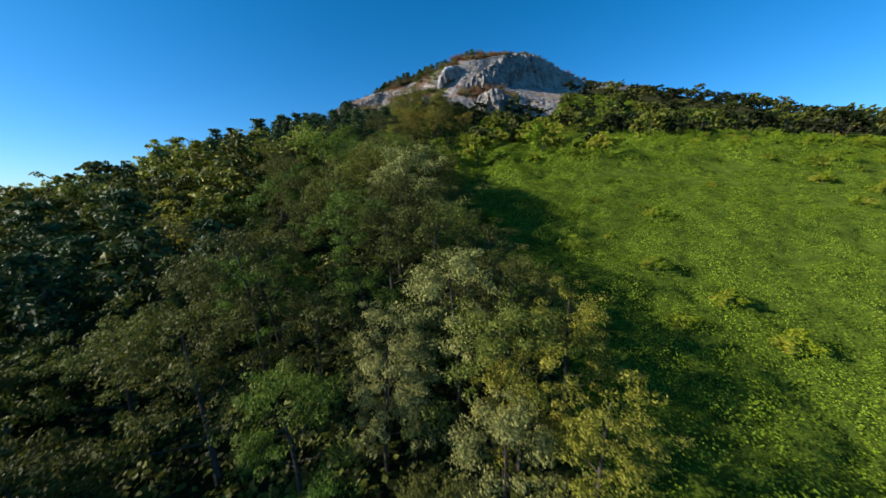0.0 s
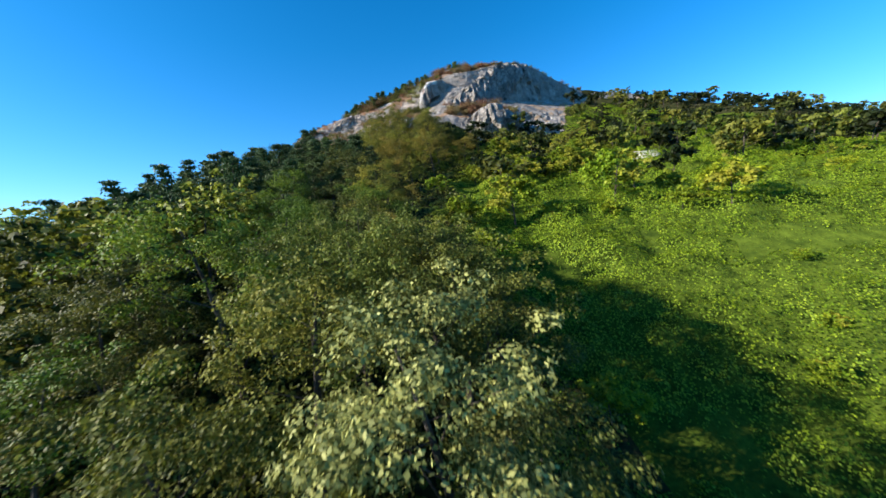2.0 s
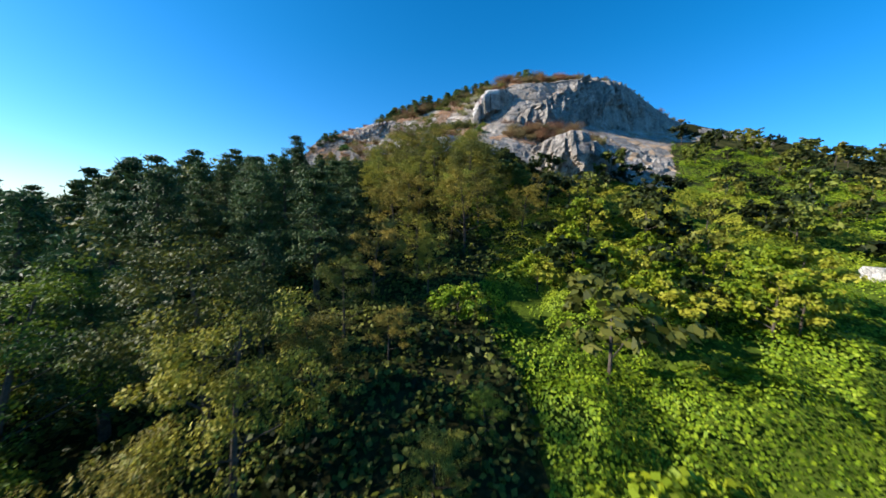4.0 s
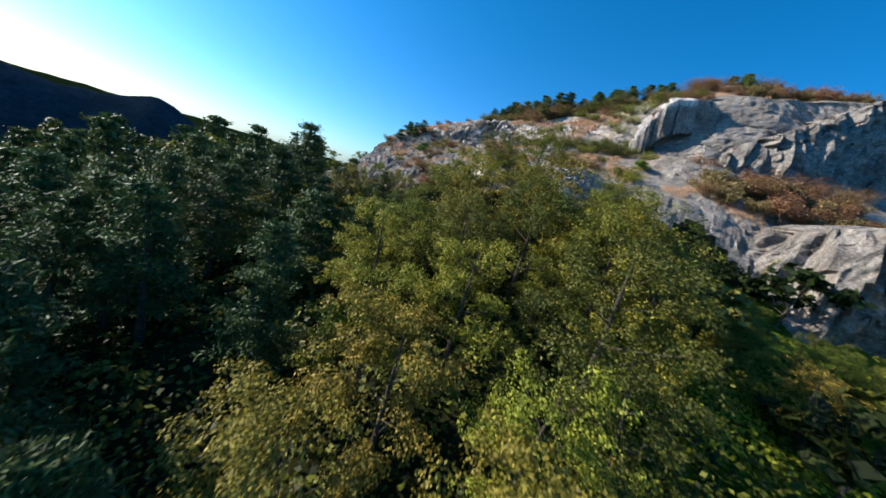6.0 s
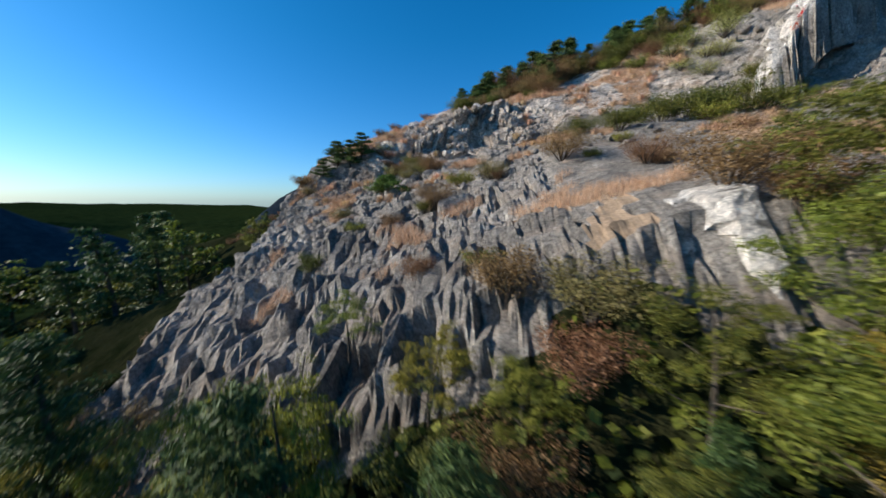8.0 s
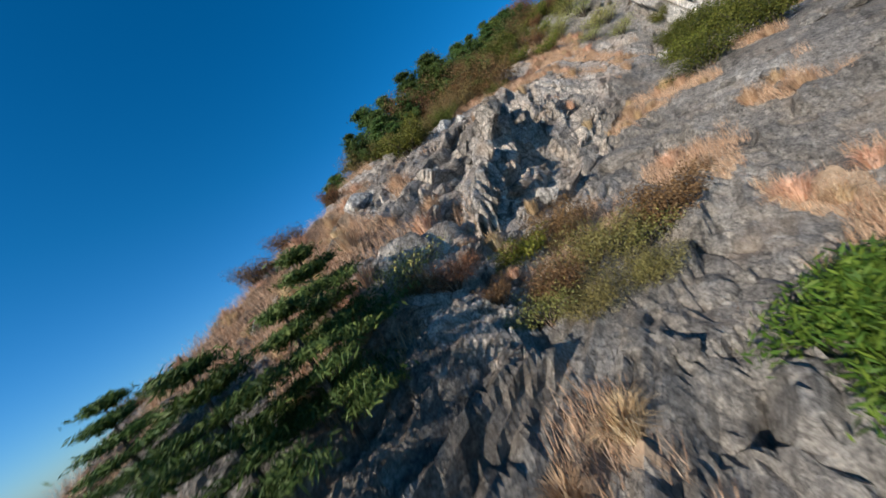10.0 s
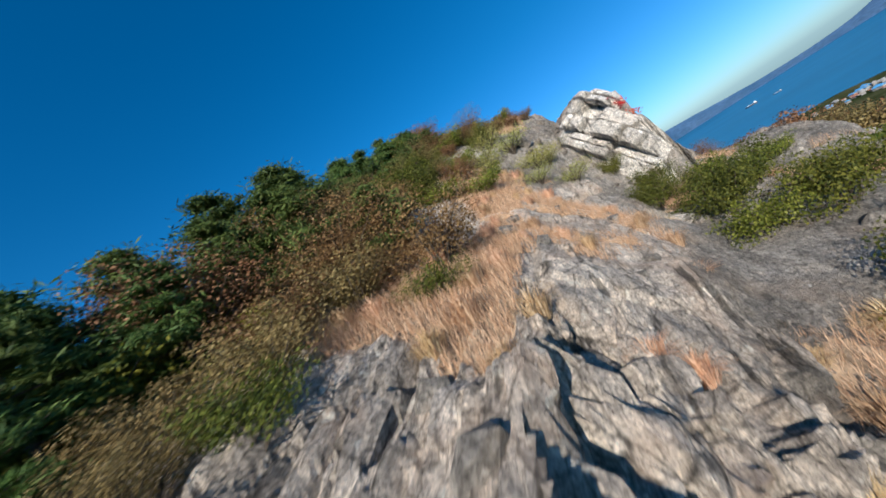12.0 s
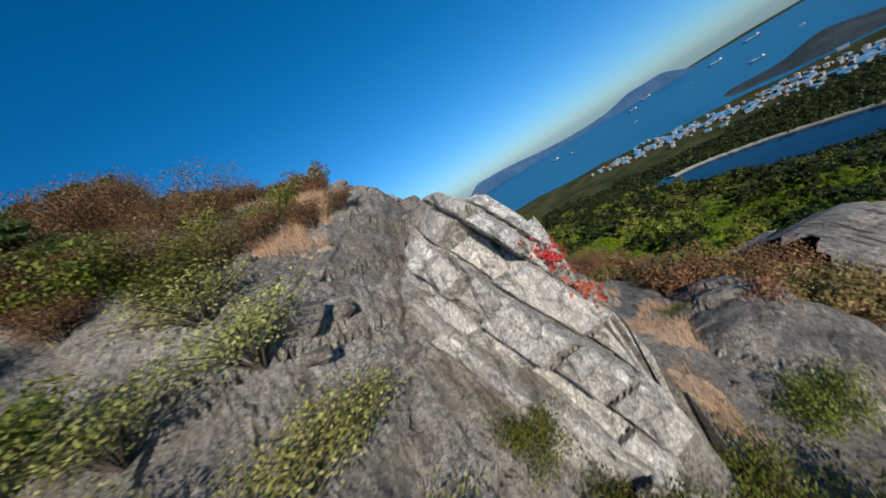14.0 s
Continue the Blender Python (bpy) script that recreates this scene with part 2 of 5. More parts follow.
SILVER = leaf_material("dusty_green_leaves", (0.12, 0.13, 0.032), (0.27, 0.265, 0.075), (0.46, 0.43, 0.15))
GREEN = leaf_material("green_leaves", (0.04, 0.075, 0.006), (0.095, 0.155, 0.012), (0.20, 0.27, 0.028))
CREST_NEEDLE = leaf_material("crest_pine_needles", (0.03, 0.058, 0.014), (0.066, 0.105, 0.024), (0.13, 0.17, 0.045), 0.6, 0.2)
NEEDLE = leaf_material("pine_needles", (0.02, 0.038, 0.012), (0.045, 0.08, 0.022), (0.10, 0.14, 0.04), 0.6, 0.15)
DWARF = leaf_material("bright_pine_needles", (0.035, 0.075, 0.01), (0.08, 0.145, 0.018), (0.16, 0.22, 0.03), 0.6, 0.15)
BUSH = leaf_material("dark_olive_leaves", (0.034, 0.044, 0.007), (0.08, 0.09, 0.013), (0.165, 0.16, 0.03))
VINE = leaf_material("vine_leaves", (0.085, 0.13, 0.005), (0.17, 0.23, 0.008), (0.31, 0.35, 0.017), odd=(0.31, 0.30, 0.03))
TAWNY = leaf_material("tawny_autumn_leaves", (0.08, 0.06, 0.022), (0.17, 0.13, 0.05), (0.31, 0.24, 0.10))
RUST = leaf_material("rusty_autumn_leaves", (0.075, 0.036, 0.018), (0.175, 0.088, 0.042), (0.33, 0.185, 0.095))
STRAW = leaf_material("dry_grass_blades", (0.32, 0.18, 0.105), (0.56, 0.355, 0.22), (0.74, 0.54, 0.38), 0.7, 0.25)
CRIMSON = leaf_material("crimson_ivy_leaves", (0.25, 0.01, 0.012), (0.45, 0.03, 0.03), (0.6, 0.08, 0.06))


# ---- mesh helpers ----
def quick_mesh(name, verts, faces, mats, index=None, smooth=False):
    """A mesh from arrays: verts (n, 3), faces (m, 3 or 4)."""
    me = bpy.data.meshes.new(name)
    verts, faces = np.asarray(verts, np.float32), np.asarray(faces, np.int32)
    k = faces.shape[1]
    me.vertices.add(len(verts))
    me.vertices.foreach_set("co", verts.ravel())
    me.loops.add(faces.size)
    me.loops.foreach_set("vertex_index", faces.ravel())
    me.polygons.add(len(faces))
    me.polygons.foreach_set("loop_start", np.arange(0, faces.size, k, dtype=np.int32))
    for m in mats:
        me.materials.append(m)
    if index is not None:
        me.polygons.foreach_set("material_index", np.asarray(index, np.int32))
    me.polygons.foreach_set("use_smooth", np.full(len(faces), smooth))
    me.update(calc_edges=True)
    me.validate()
    return me


def under(ob, parent):
    ob.parent = parent
    return ob


def grid_faces(nu, nv):
    i = np.arange(nu * nv).reshape(nu, nv)
    return np.stack([i[:-1, :-1], i[1:, :-1], i[1:, 1:], i[:-1, 1:]], -1).reshape(-1, 4)


def unit(v):
    return v / (np.linalg.norm(v, axis=-1, keepdims=True) + 1e-9)


def cards(centres, normals, size, slim=0.6, seed=0):
    """Leaf quads at the centres, facing about along the normals: folded rhombs."""
    r = np.random.default_rng(seed)
    n = len(centres)
    side = unit(np.cross(normals, r.normal(size=(n, 3))))
    along = unit(np.cross(normals, side))
    s = (size * r.uniform(0.65, 1.35, n))[:, None] if np.isscalar(size) else size[:, None]
    a, b = along * s * 0.5, side * s * 0.5 * slim
    v = np.stack([centres - a, centres + b - a * 0.1, centres + a, centres - b - a * 0.1], 1).reshape(-1, 3)
    return v, np.arange(4 * n).reshape(n, 4)


def tube(path, radii, sides=6):
    """Rings along a path, for trunks and limbs."""
    path = np.asarray(path, float)
    v, f = [], []
    for i, (p, r) in enumerate(zip(path, radii)):
        d = unit((path[min(i + 1, len(path) - 1)] - path[max(i - 1, 0)])[None])[0]
        s = unit(np.cross(d, (0.3, 0.9, 0.1))[None])[0]
        u = np.cross(d, s)
        a = np.arange(sides) / sides * 2 * math.pi
        v.append(p + r * (np.cos(a)[:, None] * s + np.sin(a)[:, None] * u))
        if i:
            for k in range(sides):
                b0, b1 = (i - 1) * sides, i * sides
                f.append((b0 + k, b0 + (k + 1) % sides, b1 + (k + 1) % sides, b1 + k))
    return np.concatenate(v), np.array(f)


def merged(parts):
    v, f, n = [], [], 0
    for a, b in parts:
        v.append(a)
        f.append(b + n)
        n += len(a)
    return np.concatenate(v), np.concatenate(f)


# ---- the lie of the land: stations across, from west to east ----
ST = [-120, -68, -35, -20, -13, -5, 3, 10, 15, 22, 33, 49, 72, 97, 130, 200]
Z_FAR = [-52, -46, -42, -40, -39, -38, -38, -37, -37, -36, -36, -36, -36, -37, -40, -52]     # at y = -60
Z_0 = [-30, -22, -19, -17, -16, -15.5, -15, -14.5, -14, -13.5, -13, -12.5, -12, -12, -15, -28]   # y = 0
Z_30 = [-22, -13, -9, -7, -6.3, -5.5, -4.8, -4, -3, -2.5, -2, -1.5, -1, -1, -4, -18]             # y = 30
Z_43 = [-19, -10, -5, -2.5, -1.5, -0.5, 0.3, 1.9, 2.7, 3.1, 3.5, 4, 4.5, 4, 1, -14]              # y = 43
Z_70 = [-14, -3, 3, 6.5, 7.5, 8.5, 9, 9.3, 9.5, 9.6, 9.8, 10.3, 11, 11, 8, -8]                   # y = 70
Z_90 = [-10, 3, 9, 12, 14.5, 16.5, 17.5, 18.5, 18.5, 19, 18, 18, 19, 19, 15, -4]                     # y = 90
Z_96 = [-9, 5, 11, 15, 19, 23.5, 25, 25, 24.5, 24, 22, 21, 22, 22, 18, -2]                       # y = 96
Y_FOOT = [130, 120, 110, 111.5, 115, 115, 113.5, 113, 110, 109, 113, 124, 138, 138, 128, 108]
Z_FOOT = [-10, 6, 17, 24.3, 27.3, 28.6, 30.5, 31.3, 32.1, 31.8, 33, 35.5, 40, 38, 27, 2]
Y_TOP = [140, 130, 116, 115.5, 118, 117.3, 117.5, 117.8, 115.4, 114.5, 118, 127.5, 140, 139.5, 130, 109]
Z_TOP = [-9, 7.5, 20, 27.8, 31.4, 33, 34.4, 36.6, 39.9, 41, 44, 48, 43, 40.5, 29, 4]
Y_CREST = [150, 138, 121, 119, 122, 125, 124.5, 123.5, 123, 126, 134, 134, 143, 142, 133, 112]
Z_CREST = [-8, 9, 23, 29.5, 33.2, 36.0, 39.0, 41.5, 43, 46.3, 50, 50, 44, 41.5, 30, 5]
SEA = -93.0


def across(x, values):
    """Smooth run of station values along x."""
    return sum(np.interp(x + d, ST, values) for d in (-3, -1, 1, 3)) / 4


def country(x, y):
    """The land far around: a valley and plain to the south-east down to the coast, hills elsewhere."""
    east = 0.80 * x - 0.60 * y                  # towards the bay
    hills = 55 * fbm(x / 420, y / 420, 3.3, 4, 21) - 70
    west = step(150, -900, x) * step(-500, 500, y + 0.3 * x)
    hills = hills + 30 * west
    z = hills + (SEA + 5 - hills) * step(120, 420, east)
    coast = 930 + 140 * fbm(x / 300, y / 300, 1.7, 3, 5) + 500 * step(-100, 700, y)
    z = z + (SEA - 14 - z) * step(coast - 30, coast + 60, east)
    return z


def reservoir(x, y):
    """Below 1 on the water of the reservoir."""
    px, py = x - 252, y + 228
    return ((0.985 * px + 0.17 * py) / 192) ** 2 + ((-0.17 * px + 0.985 * py) / 72) ** 2


def fin(x, y):
    """The sharp rib of rock that climbs to the crest: its top falls to the west, its shaded side drops to the gully."""
    edge = 116.2 + 0.2 * (x + 10) + 0.25 * fbm(x / 1.3, 0.5, 0, 3, 301)
    top = np.interp(x, [-18, -14.5, -13.6, -12.2, -10, -7.5, -6, -5, -4.2, -2], [-60, 26, 28.6, 29.9, 31.1, 32.7, 33.2, 32.8, 30, -60])
    return top - 6.0 * np.maximum(edge - y, 0) - 0.3 * np.maximum(y - edge - 1.2, 0)


def ground(x, y):
    x, y = np.broadcast_arrays(np.asarray(x, float), np.asarray(y, float))
    xc, yc = np.clip(x, -120, 200), np.clip(y, -60, 200)
    yf, yt, yk = across(xc, Y_FOOT), across(xc, Y_TOP), across(xc, Y_CREST)
    ys = [-60 + 0 * xc, 0 * xc, 30 + 0 * xc, 43 + 0 * xc, 70 + 0 * xc, 90 + 0 * xc, 96 + 0 * xc, yf, yt, yk, yk + 12, yk + 70]
    zk = across(xc, Z_CREST)
    zs = [across(xc, v) for v in (Z_FAR, Z_0, Z_30, Z_43, Z_70, Z_90, Z_96, Z_FOOT, Z_TOP)] + [zk, zk - 2.5, zk - 36]
    z = zs[0].copy()
    for a in range(len(ys) - 1):
        t = np.clip((yc - ys[a]) / (ys[a + 1] - ys[a]), 0, 1)
        z = np.where(yc >= ys[a], zs[a] + (zs[a + 1] - zs[a]) * t, z)
    z = np.maximum(z, fin(x, y)) - 4.0 * step(-22.5, -27, x) * step(-50, -36, x) * step(106, 111, y) * step(130, 121, y)
    out = np.hypot(x - xc, y - yc)
    z = z + (country(x, y) - z) * step(0, 300, out)
    pond = reservoir(x, y)
    z = z + (SEA + 1.5 - z) * step(3.4, 1.35, pond) - 9 * step(1.3, 1.02, pond)
    near = 1 - step(20, 200, out)
    z = z + near * (0.9 * fbm(x / 14, y / 14, 0, 3, 2) + 0.35 * fbm(x / 3.1, y / 3.1, 0, 3, 4))
    return z


def rockiness(x, y):
    """1 where bare rock shows."""
    x, y = np.broadcast_arrays(np.asarray(x, float), np.asarray(y, float))
    yk = across(x, Y_CREST)
    n = 2.5 * fbm(x / 6, y / 6, 0, 3, 8)
    west = step(-26, -23, x + n) * step(26, 22, x + n) * step(92.5, 95, y + n) * step(1.5, 0, y - yk + n * 0.5)
    cliff = step(18, 22, x + n) * step(78, 70, x + n) * step(3.0, 1.0, y - across(x, Y_TOP) + n * 0.6) * step(-26, -23, y - across(x, Y_FOOT) + n - 13 * step(40, 56, x)) * step(90, 93, y + n)
    ends = step(76, 80, x) * step(104, 100, x) * step(2.5, 1, np.abs(y - across(x, Y_FOOT)) + n)
    return np.clip(np.maximum(np.maximum(west, cliff), ends), 0, 1)


def axis(*runs):
    """Grid lines from (start, end, step) runs, growing by a quarter where the step is negative."""
    lines = []
    for a, b, s in runs:
        lines += list(np.arange(a, b, s))
    return np.array(lines)


def spread(start, end, first, growth):
    out, s, p = [], first, start
    while abs(p) < abs(end):
        p += s if end > 0 else -s
        s *= growth
        out.append(p)
    return out


GX = np.array(sorted(spread(-80, -4800, 4, 1.13)) + list(axis((-80, -30, 2.0), (-30, -26, 0.6), (-26, -16, 0.12), (-16, -3, 0.085), (-3, 18, 0.12), (18, 24, 0.4), (24, 48, 0.45), (48, 80, 0.7), (80, 200, 4))) + spread(200, 4800, 6, 1.12))
GY = np.array(sorted(spread(-60, -4800, 5, 1.13)) + list(axis((-60, 0, 3.0), (0, 90, 1.2), (90, 104, 0.5), (104, 108, 0.2), (108, 114, 0.11), (114, 119.5, 0.055), (119.5, 121, 0.12), (121, 124, 0.3), (124, 146, 0.6), (146, 200, 4))) + spread(200, 4800, 6, 1.14))


def facets(x, y, z, seed, tilt):
    """Broken rock: every cell is a flat face at its own height and slant; also how near the joint is."""
    i0, j0, k0 = np.floor(x).astype(np.int64), np.floor(y).astype(np.int64), np.floor(z).astype(np.int64)
    best, second, val = np.full(x.shape, 9.0), np.full(x.shape, 9.0), np.zeros(x.shape)
    for a in (-1, 0, 1):
        for b in (-1, 0, 1):
            for c in (-1, 0, 1):
                i, j, k = i0 + a, j0 + b, k0 + c
                u, v, w = x - i - hash3(i, j, k, seed), y - j - hash3(i, j, k, seed + 1), z - k - hash3(i, j, k, seed + 2)
                d = np.sqrt(u * u + v * v + w * w)
                h = hash3(i, j, k, seed + 3)
                flat = h - 0.5 + tilt * (u * (hash3(i, j, k, seed + 4) - 0.5) + v * (hash3(i, j, k, seed + 5) - 0.5) + w * (h - 0.5))
                nearer = d < best
                second = np.where(nearer, best, np.minimum(second, d))
                val = np.where(nearer, flat, val)
                best = np.where(nearer, d, best)
    return val, second - best


def saw(s):
    """Ledges: a slow rise and a sharp drop."""
    f = s - np.floor(s)
    return f * (1 - step(0.86, 1.0, f))


def rock_shape(x, y, z):
    """Push rock out along its face: steep beds in ribs on the fin, crumbling rock below it, worn slabs to the east."""
    bed = 0.12 * x + 0.93 * y - 0.33 * z                    # across the upright beds
    run = 0.88 * x + 0.05 * y + 0.47 * z                    # along them, up the fin
    ribbed = step(-3.5, -6.5, x) * step(112.2, 114.2, y - 0.25 * (x + 10))
    crumbly = (1 - ribbed) * step(-2, -8, x + 2 * fbm(x / 4, y / 4, 0, 2, 32))
    worn = 1 - np.maximum(ribbed, crumbly)
    wob = 0.5 * fbm(run / 3.5, bed / 2.5, z / 5, 3, 31)
    teeth = 0.5 * fbm(run / 0.7, bed / 0.5, z / 0.9, 3, 35)
    ribs = 0.55 * (saw(bed / 0.8 + 0.6 * wob) - 0.4) + 0.5 * (saw(bed / 0.31 + 0.8 * wob + 0.6 * teeth) - 0.4)
    long_, e0 = facets(bed / 0.5, run / 3.8, z / 6.0, 41, 0.9)
    short, e1 = facets(bed / 0.24, run / 1.1, z / 1.6, 45, 1.0)
    lump, e2 = facets(x / 1.3, y / 1.1, z / 1.1, 51, 1.7)
    chip, e3 = facets(x / 0.5, y / 0.42, z / 0.42, 55, 1.7)
    plate, e4 = facets(bed / 2.6, run / 4.4, z / 2.4, 58, 1.0)
    crack = np.exp(-e4 * 26) * step(-0.1, 0.25, fbm(x / 2.5, y / 2.5, 0, 2, 59))
    slab, e5 = facets(x / 4.2, y / 3.4, z / 2.6, 63, 1.3)
    cliffy = step(16, 20, x) * step(107, 103, y)
    return (cliffy * (1.7 * slab - 0.5 * np.exp(-e5 * 9) + 0.5 * lump) + ribbed * (ribs + 0.45 * long_ + 0.42 * short - 0.2 * np.exp(-e0 * 14) - 0.12 * np.exp(-e1 * 9))
            + crumbly * (1.05 * lump + 0.5 * chip + 0.25 * (saw(bed / 0.9 + wob) - 0.4) - 0.22 * np.exp(-e2 * 12) - 0.1 * np.exp(-e3 * 12))
            + worn * (0.2 * plate + 0.12 * lump + 0.06 * chip - 0.3 * crack + 0.12 * (saw(bed / 1.7 + wob) - 0.4))
            + (0.35 + 0.25 * worn) * fbm(x / 4, y / 4, z / 4, 5, 57))


def dryness(x, y):
    """Above zero where tawny grass has taken hold."""
    patch = 0.0
    for px, py, rx, ry, w in ((0.5, 117.9, 4.6, 1.7, 0.34), (-13.2, 113.4, 1.6, 1.2, 0.22), (-9.3, 118.6, 2.0, 1.0, 0.25), (7.5, 117.0, 2.5, 1.4, 0.2), (12.4, 115.8, 1.0, 1.0, 0.25)):
        patch = patch + w * np.exp(-((x - px) / rx) ** 2 - ((y - py) / ry) ** 2)
    return fbm(x / 2.2, y / 2.2, 0, 5, 77) - 0.2 + patch - 0.17 * step(112, 110.3, y) * step(-2, -8, x) - 0.1 * step(110, 106, y)


def build_ground():
    x, y = np.meshgrid(GX, GY, indexing="ij")
    z = ground(x, y)
    rock = rockiness(x, y)
    dx, dy = np.gradient(z, GX, axis=0), np.gradient(z, GY, axis=1)
    n = unit(np.stack([-dx, -dy, np.ones_like(z)], -1))
    near = step(-60, -30, x) * step(110, 90, x) * step(80, 92, y) * step(150, 140, y)
    push = np.zeros_like(z)
    m = (rock > 0.02) & (near > 0)
    push[m] = rock_shape(x[m], y[m], z[m]) * rock[m] * near[m]
    steep = np.clip(np.hypot(dx, dy) / 1.4, 0.24, 1)
    v = np.stack([x, y, z], -1) + n * (push * steep)[..., None]
    f = grid_faces(len(GX), len(GY))
    c = v.reshape(-1, 3)[f].mean(1)
    cx, cy = c[:, 0], c[:, 1]
    index = np.zeros(len(f), int)                                    # soil
    vine = (cx > 7 + 3 * fbm(cx / 9, cy / 9, 0, 2, 6)) & (cx < 90) & (cy > 2) & (cy < 92)
    index[vine] = 2
    far = (np.hypot(cx - 30, cy - 70) > 170)
    index[far] = 3
    east = 0.80 * cx - 0.60 * cy
    index[(east > 560) & far] = 4
    r = rockiness(cx, cy)
    index[r > 0.45] = 1
    pale = (r > 0.45) & (cx > -17 + 2 * fbm(cx / 2, cy / 2, 0, 3, 88)) & (cx < 10 + 5 * fbm(cx / 3, cy / 3, 0, 3, 89)) & (cy > 114.6 + 1.6 * fbm(cx / 2, cy / 2, 0, 4, 87))
    index[pale] = 6
    slope = np.clip(np.hypot(dx, dy), 0, 9)[:-1, :-1].reshape(-1)
    dry = (r > 0.3) & (dryness(cx, cy) > 0) & (slope < 0.95)
    index[dry] = 5
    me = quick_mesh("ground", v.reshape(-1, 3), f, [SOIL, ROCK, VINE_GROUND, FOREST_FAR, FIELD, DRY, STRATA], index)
    return tagged(new("ground", me), "wooded mountain side with bare grey rock along its crest", "ground", kind="structure")


land = build_ground()


# ---- water and the far shore ----
def flat_sheet(name, outline, z, mat, label):
    bm = bmesh.new()
    bm.faces.new([bm.verts.new((px, py, z)) for px, py in outline])
    bmesh.ops.triangulate(bm, faces=bm.faces[:])
    me = bpy.data.meshes.new(name)
    bm.to_mesh(me)
    bm.free()
    me.materials.append(mat)
    return tagged(new(name, me), label, "water", kind="structure")


def water_material(name, tint, rough, wave):
    m, nt, out = material(name)
    co = nt.nodes.new("ShaderNodeTexCoord")
    n1 = node(nt, "ShaderNodeTexNoise", Scale=wave, Detail=4.0)
    link(nt, co.outputs["Object"], n1.inputs["Vector"])
    p = node(nt, "ShaderNodeBsdfPrincipled", Roughness=rough, IOR=1.33)
    n2 = node(nt, "ShaderNodeTexNoise", Scale=0.004, Detail=3.0)
    link(nt, co.outputs["Object"], n2.inputs["Vector"])
    link(nt, ramp(nt, n2.outputs[0], [(0.3, tint), (0.7, tuple(c * 1.35 for c in tint))]), p.inputs["Base Color"])
    b = node(nt, "ShaderNodeBump", Strength=0.35, Distance=0.6)
    link(nt, n1.outputs[0], b.inputs["Height"])
    link(nt, b.outputs[0], p.inputs["Normal"])
    link(nt, p.outputs[0], out.inputs[0])
    return m


SEA_WATER = water_material("sea_water", (0.008, 0.10, 0.19), 0.4, 0.08)
POND_WATER = water_material("reservoir_water", (0.003, 0.010, 0.022), 0.12, 0.3)
flat_sheet("water", [(4950 * math.cos(a * math.pi / 24), 4950 * math.sin(a * math.pi / 24)) for a in range(48)], SEA, SEA_WATER, "wide blue bay under a clear sky")


def far_hill(name, label, az0, az1, dist, depth, height, eye, mat, seed, lift=0.0):
    """A ridge of distant land between two bearings, in metres from the eye."""
    nu, nv = 70, 14
    a = np.radians(np.linspace(az0, az1, nu))[:, None] + np.zeros((1, nv))
    t = np.linspace(-1, 1, nv)[None]
    d = dist + depth * t
    u = np.linspace(0, 1, nu)[:, None]
    x, y = eye[0] + np.sin(a) * d, eye[1] + np.cos(a) * d
    top = height(u) * (1 - np.abs(t) ** 1.6) * (1 + 0.12 * fbm(u * 9, t * 2, 0, 4, seed))
    z = SEA - 4 + top + lift + 0 * a
    me = quick_mesh(name, np.stack([x, y, z], -1).reshape(-1, 3), grid_faces(nu, nv), [mat], smooth=True)
    return tagged(new(name, me), label, "hill", kind="structure")


# the blue of the sea haze is painted into the islands' base colour
HAZE_LAND = plain_material("island_land_painted_haze", (0.03, 0.075, 0.15), (0.05, 0.10, 0.19), 0.004, bump=0.0)
# the hills' shade and blue-grey distance haze are put into this colour
DARK_HILL = plain_material("wooded_hill_painted_shade_haze", (0.022, 0.032, 0.042), (0.042, 0.055, 0.066), 0.02, bump=0.8)
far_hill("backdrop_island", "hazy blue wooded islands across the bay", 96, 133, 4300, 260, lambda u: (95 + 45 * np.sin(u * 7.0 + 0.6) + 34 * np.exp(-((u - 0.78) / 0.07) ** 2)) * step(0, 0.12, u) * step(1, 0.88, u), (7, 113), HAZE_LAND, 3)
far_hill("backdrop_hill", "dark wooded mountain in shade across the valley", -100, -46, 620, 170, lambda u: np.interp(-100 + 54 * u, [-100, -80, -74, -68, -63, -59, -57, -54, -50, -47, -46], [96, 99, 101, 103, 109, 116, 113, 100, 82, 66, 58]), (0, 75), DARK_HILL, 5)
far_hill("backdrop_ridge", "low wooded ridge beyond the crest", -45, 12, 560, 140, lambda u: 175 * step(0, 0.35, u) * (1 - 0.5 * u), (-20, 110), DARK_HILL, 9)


# ---- plants ----
def limb_paths(r, height, count, spread_, base=0.25, rise=0.5):
    tips, parts = [], []
    lean = r.normal(size=2) * 0.06 * height
    trunk = [np.array([lean[0] * t * t, lean[1] * t * t, height * 0.88 * t - 0.5 * (t == 0)]) for t in (0, 0.25, 0.5, 0.75, 1.0)]
    rad = 0.013 * height + 0.02
    parts.append(tube(trunk, [rad * s for s in (1.25, 0.95, 0.75, 0.5, 0.2)], 7))
    tips.append(trunk[-1])
    for i in range(count):
        t = base + (0.95 - base) * (i + r.uniform(0, 0.6)) / count
        p0 = np.array([lean[0] * t * t, lean[1] * t * t, height * 0.88 * t])
        a = i * 2.4 + r.uniform(-0.5, 0.5)
        reach = spread_ * (1.05 - 0.65 * t) * r.uniform(0.75, 1.2)
        p1 = p0 + (math.cos(a) * reach * 0.5, math.sin(a) * reach * 0.5, reach * rise * 0.45)
        p2 = p0 + (math.cos(a) * reach, math.sin(a) * reach, reach * rise)
        parts.append(tube([p0, p1, p2], [rad * 0.45 * (1.1 - t), rad * 0.3 * (1.1 - t), 0.012], 5))
        tips += [p1 * 0.4 + p2 * 0.6, p2]
    return tips, merged(parts)


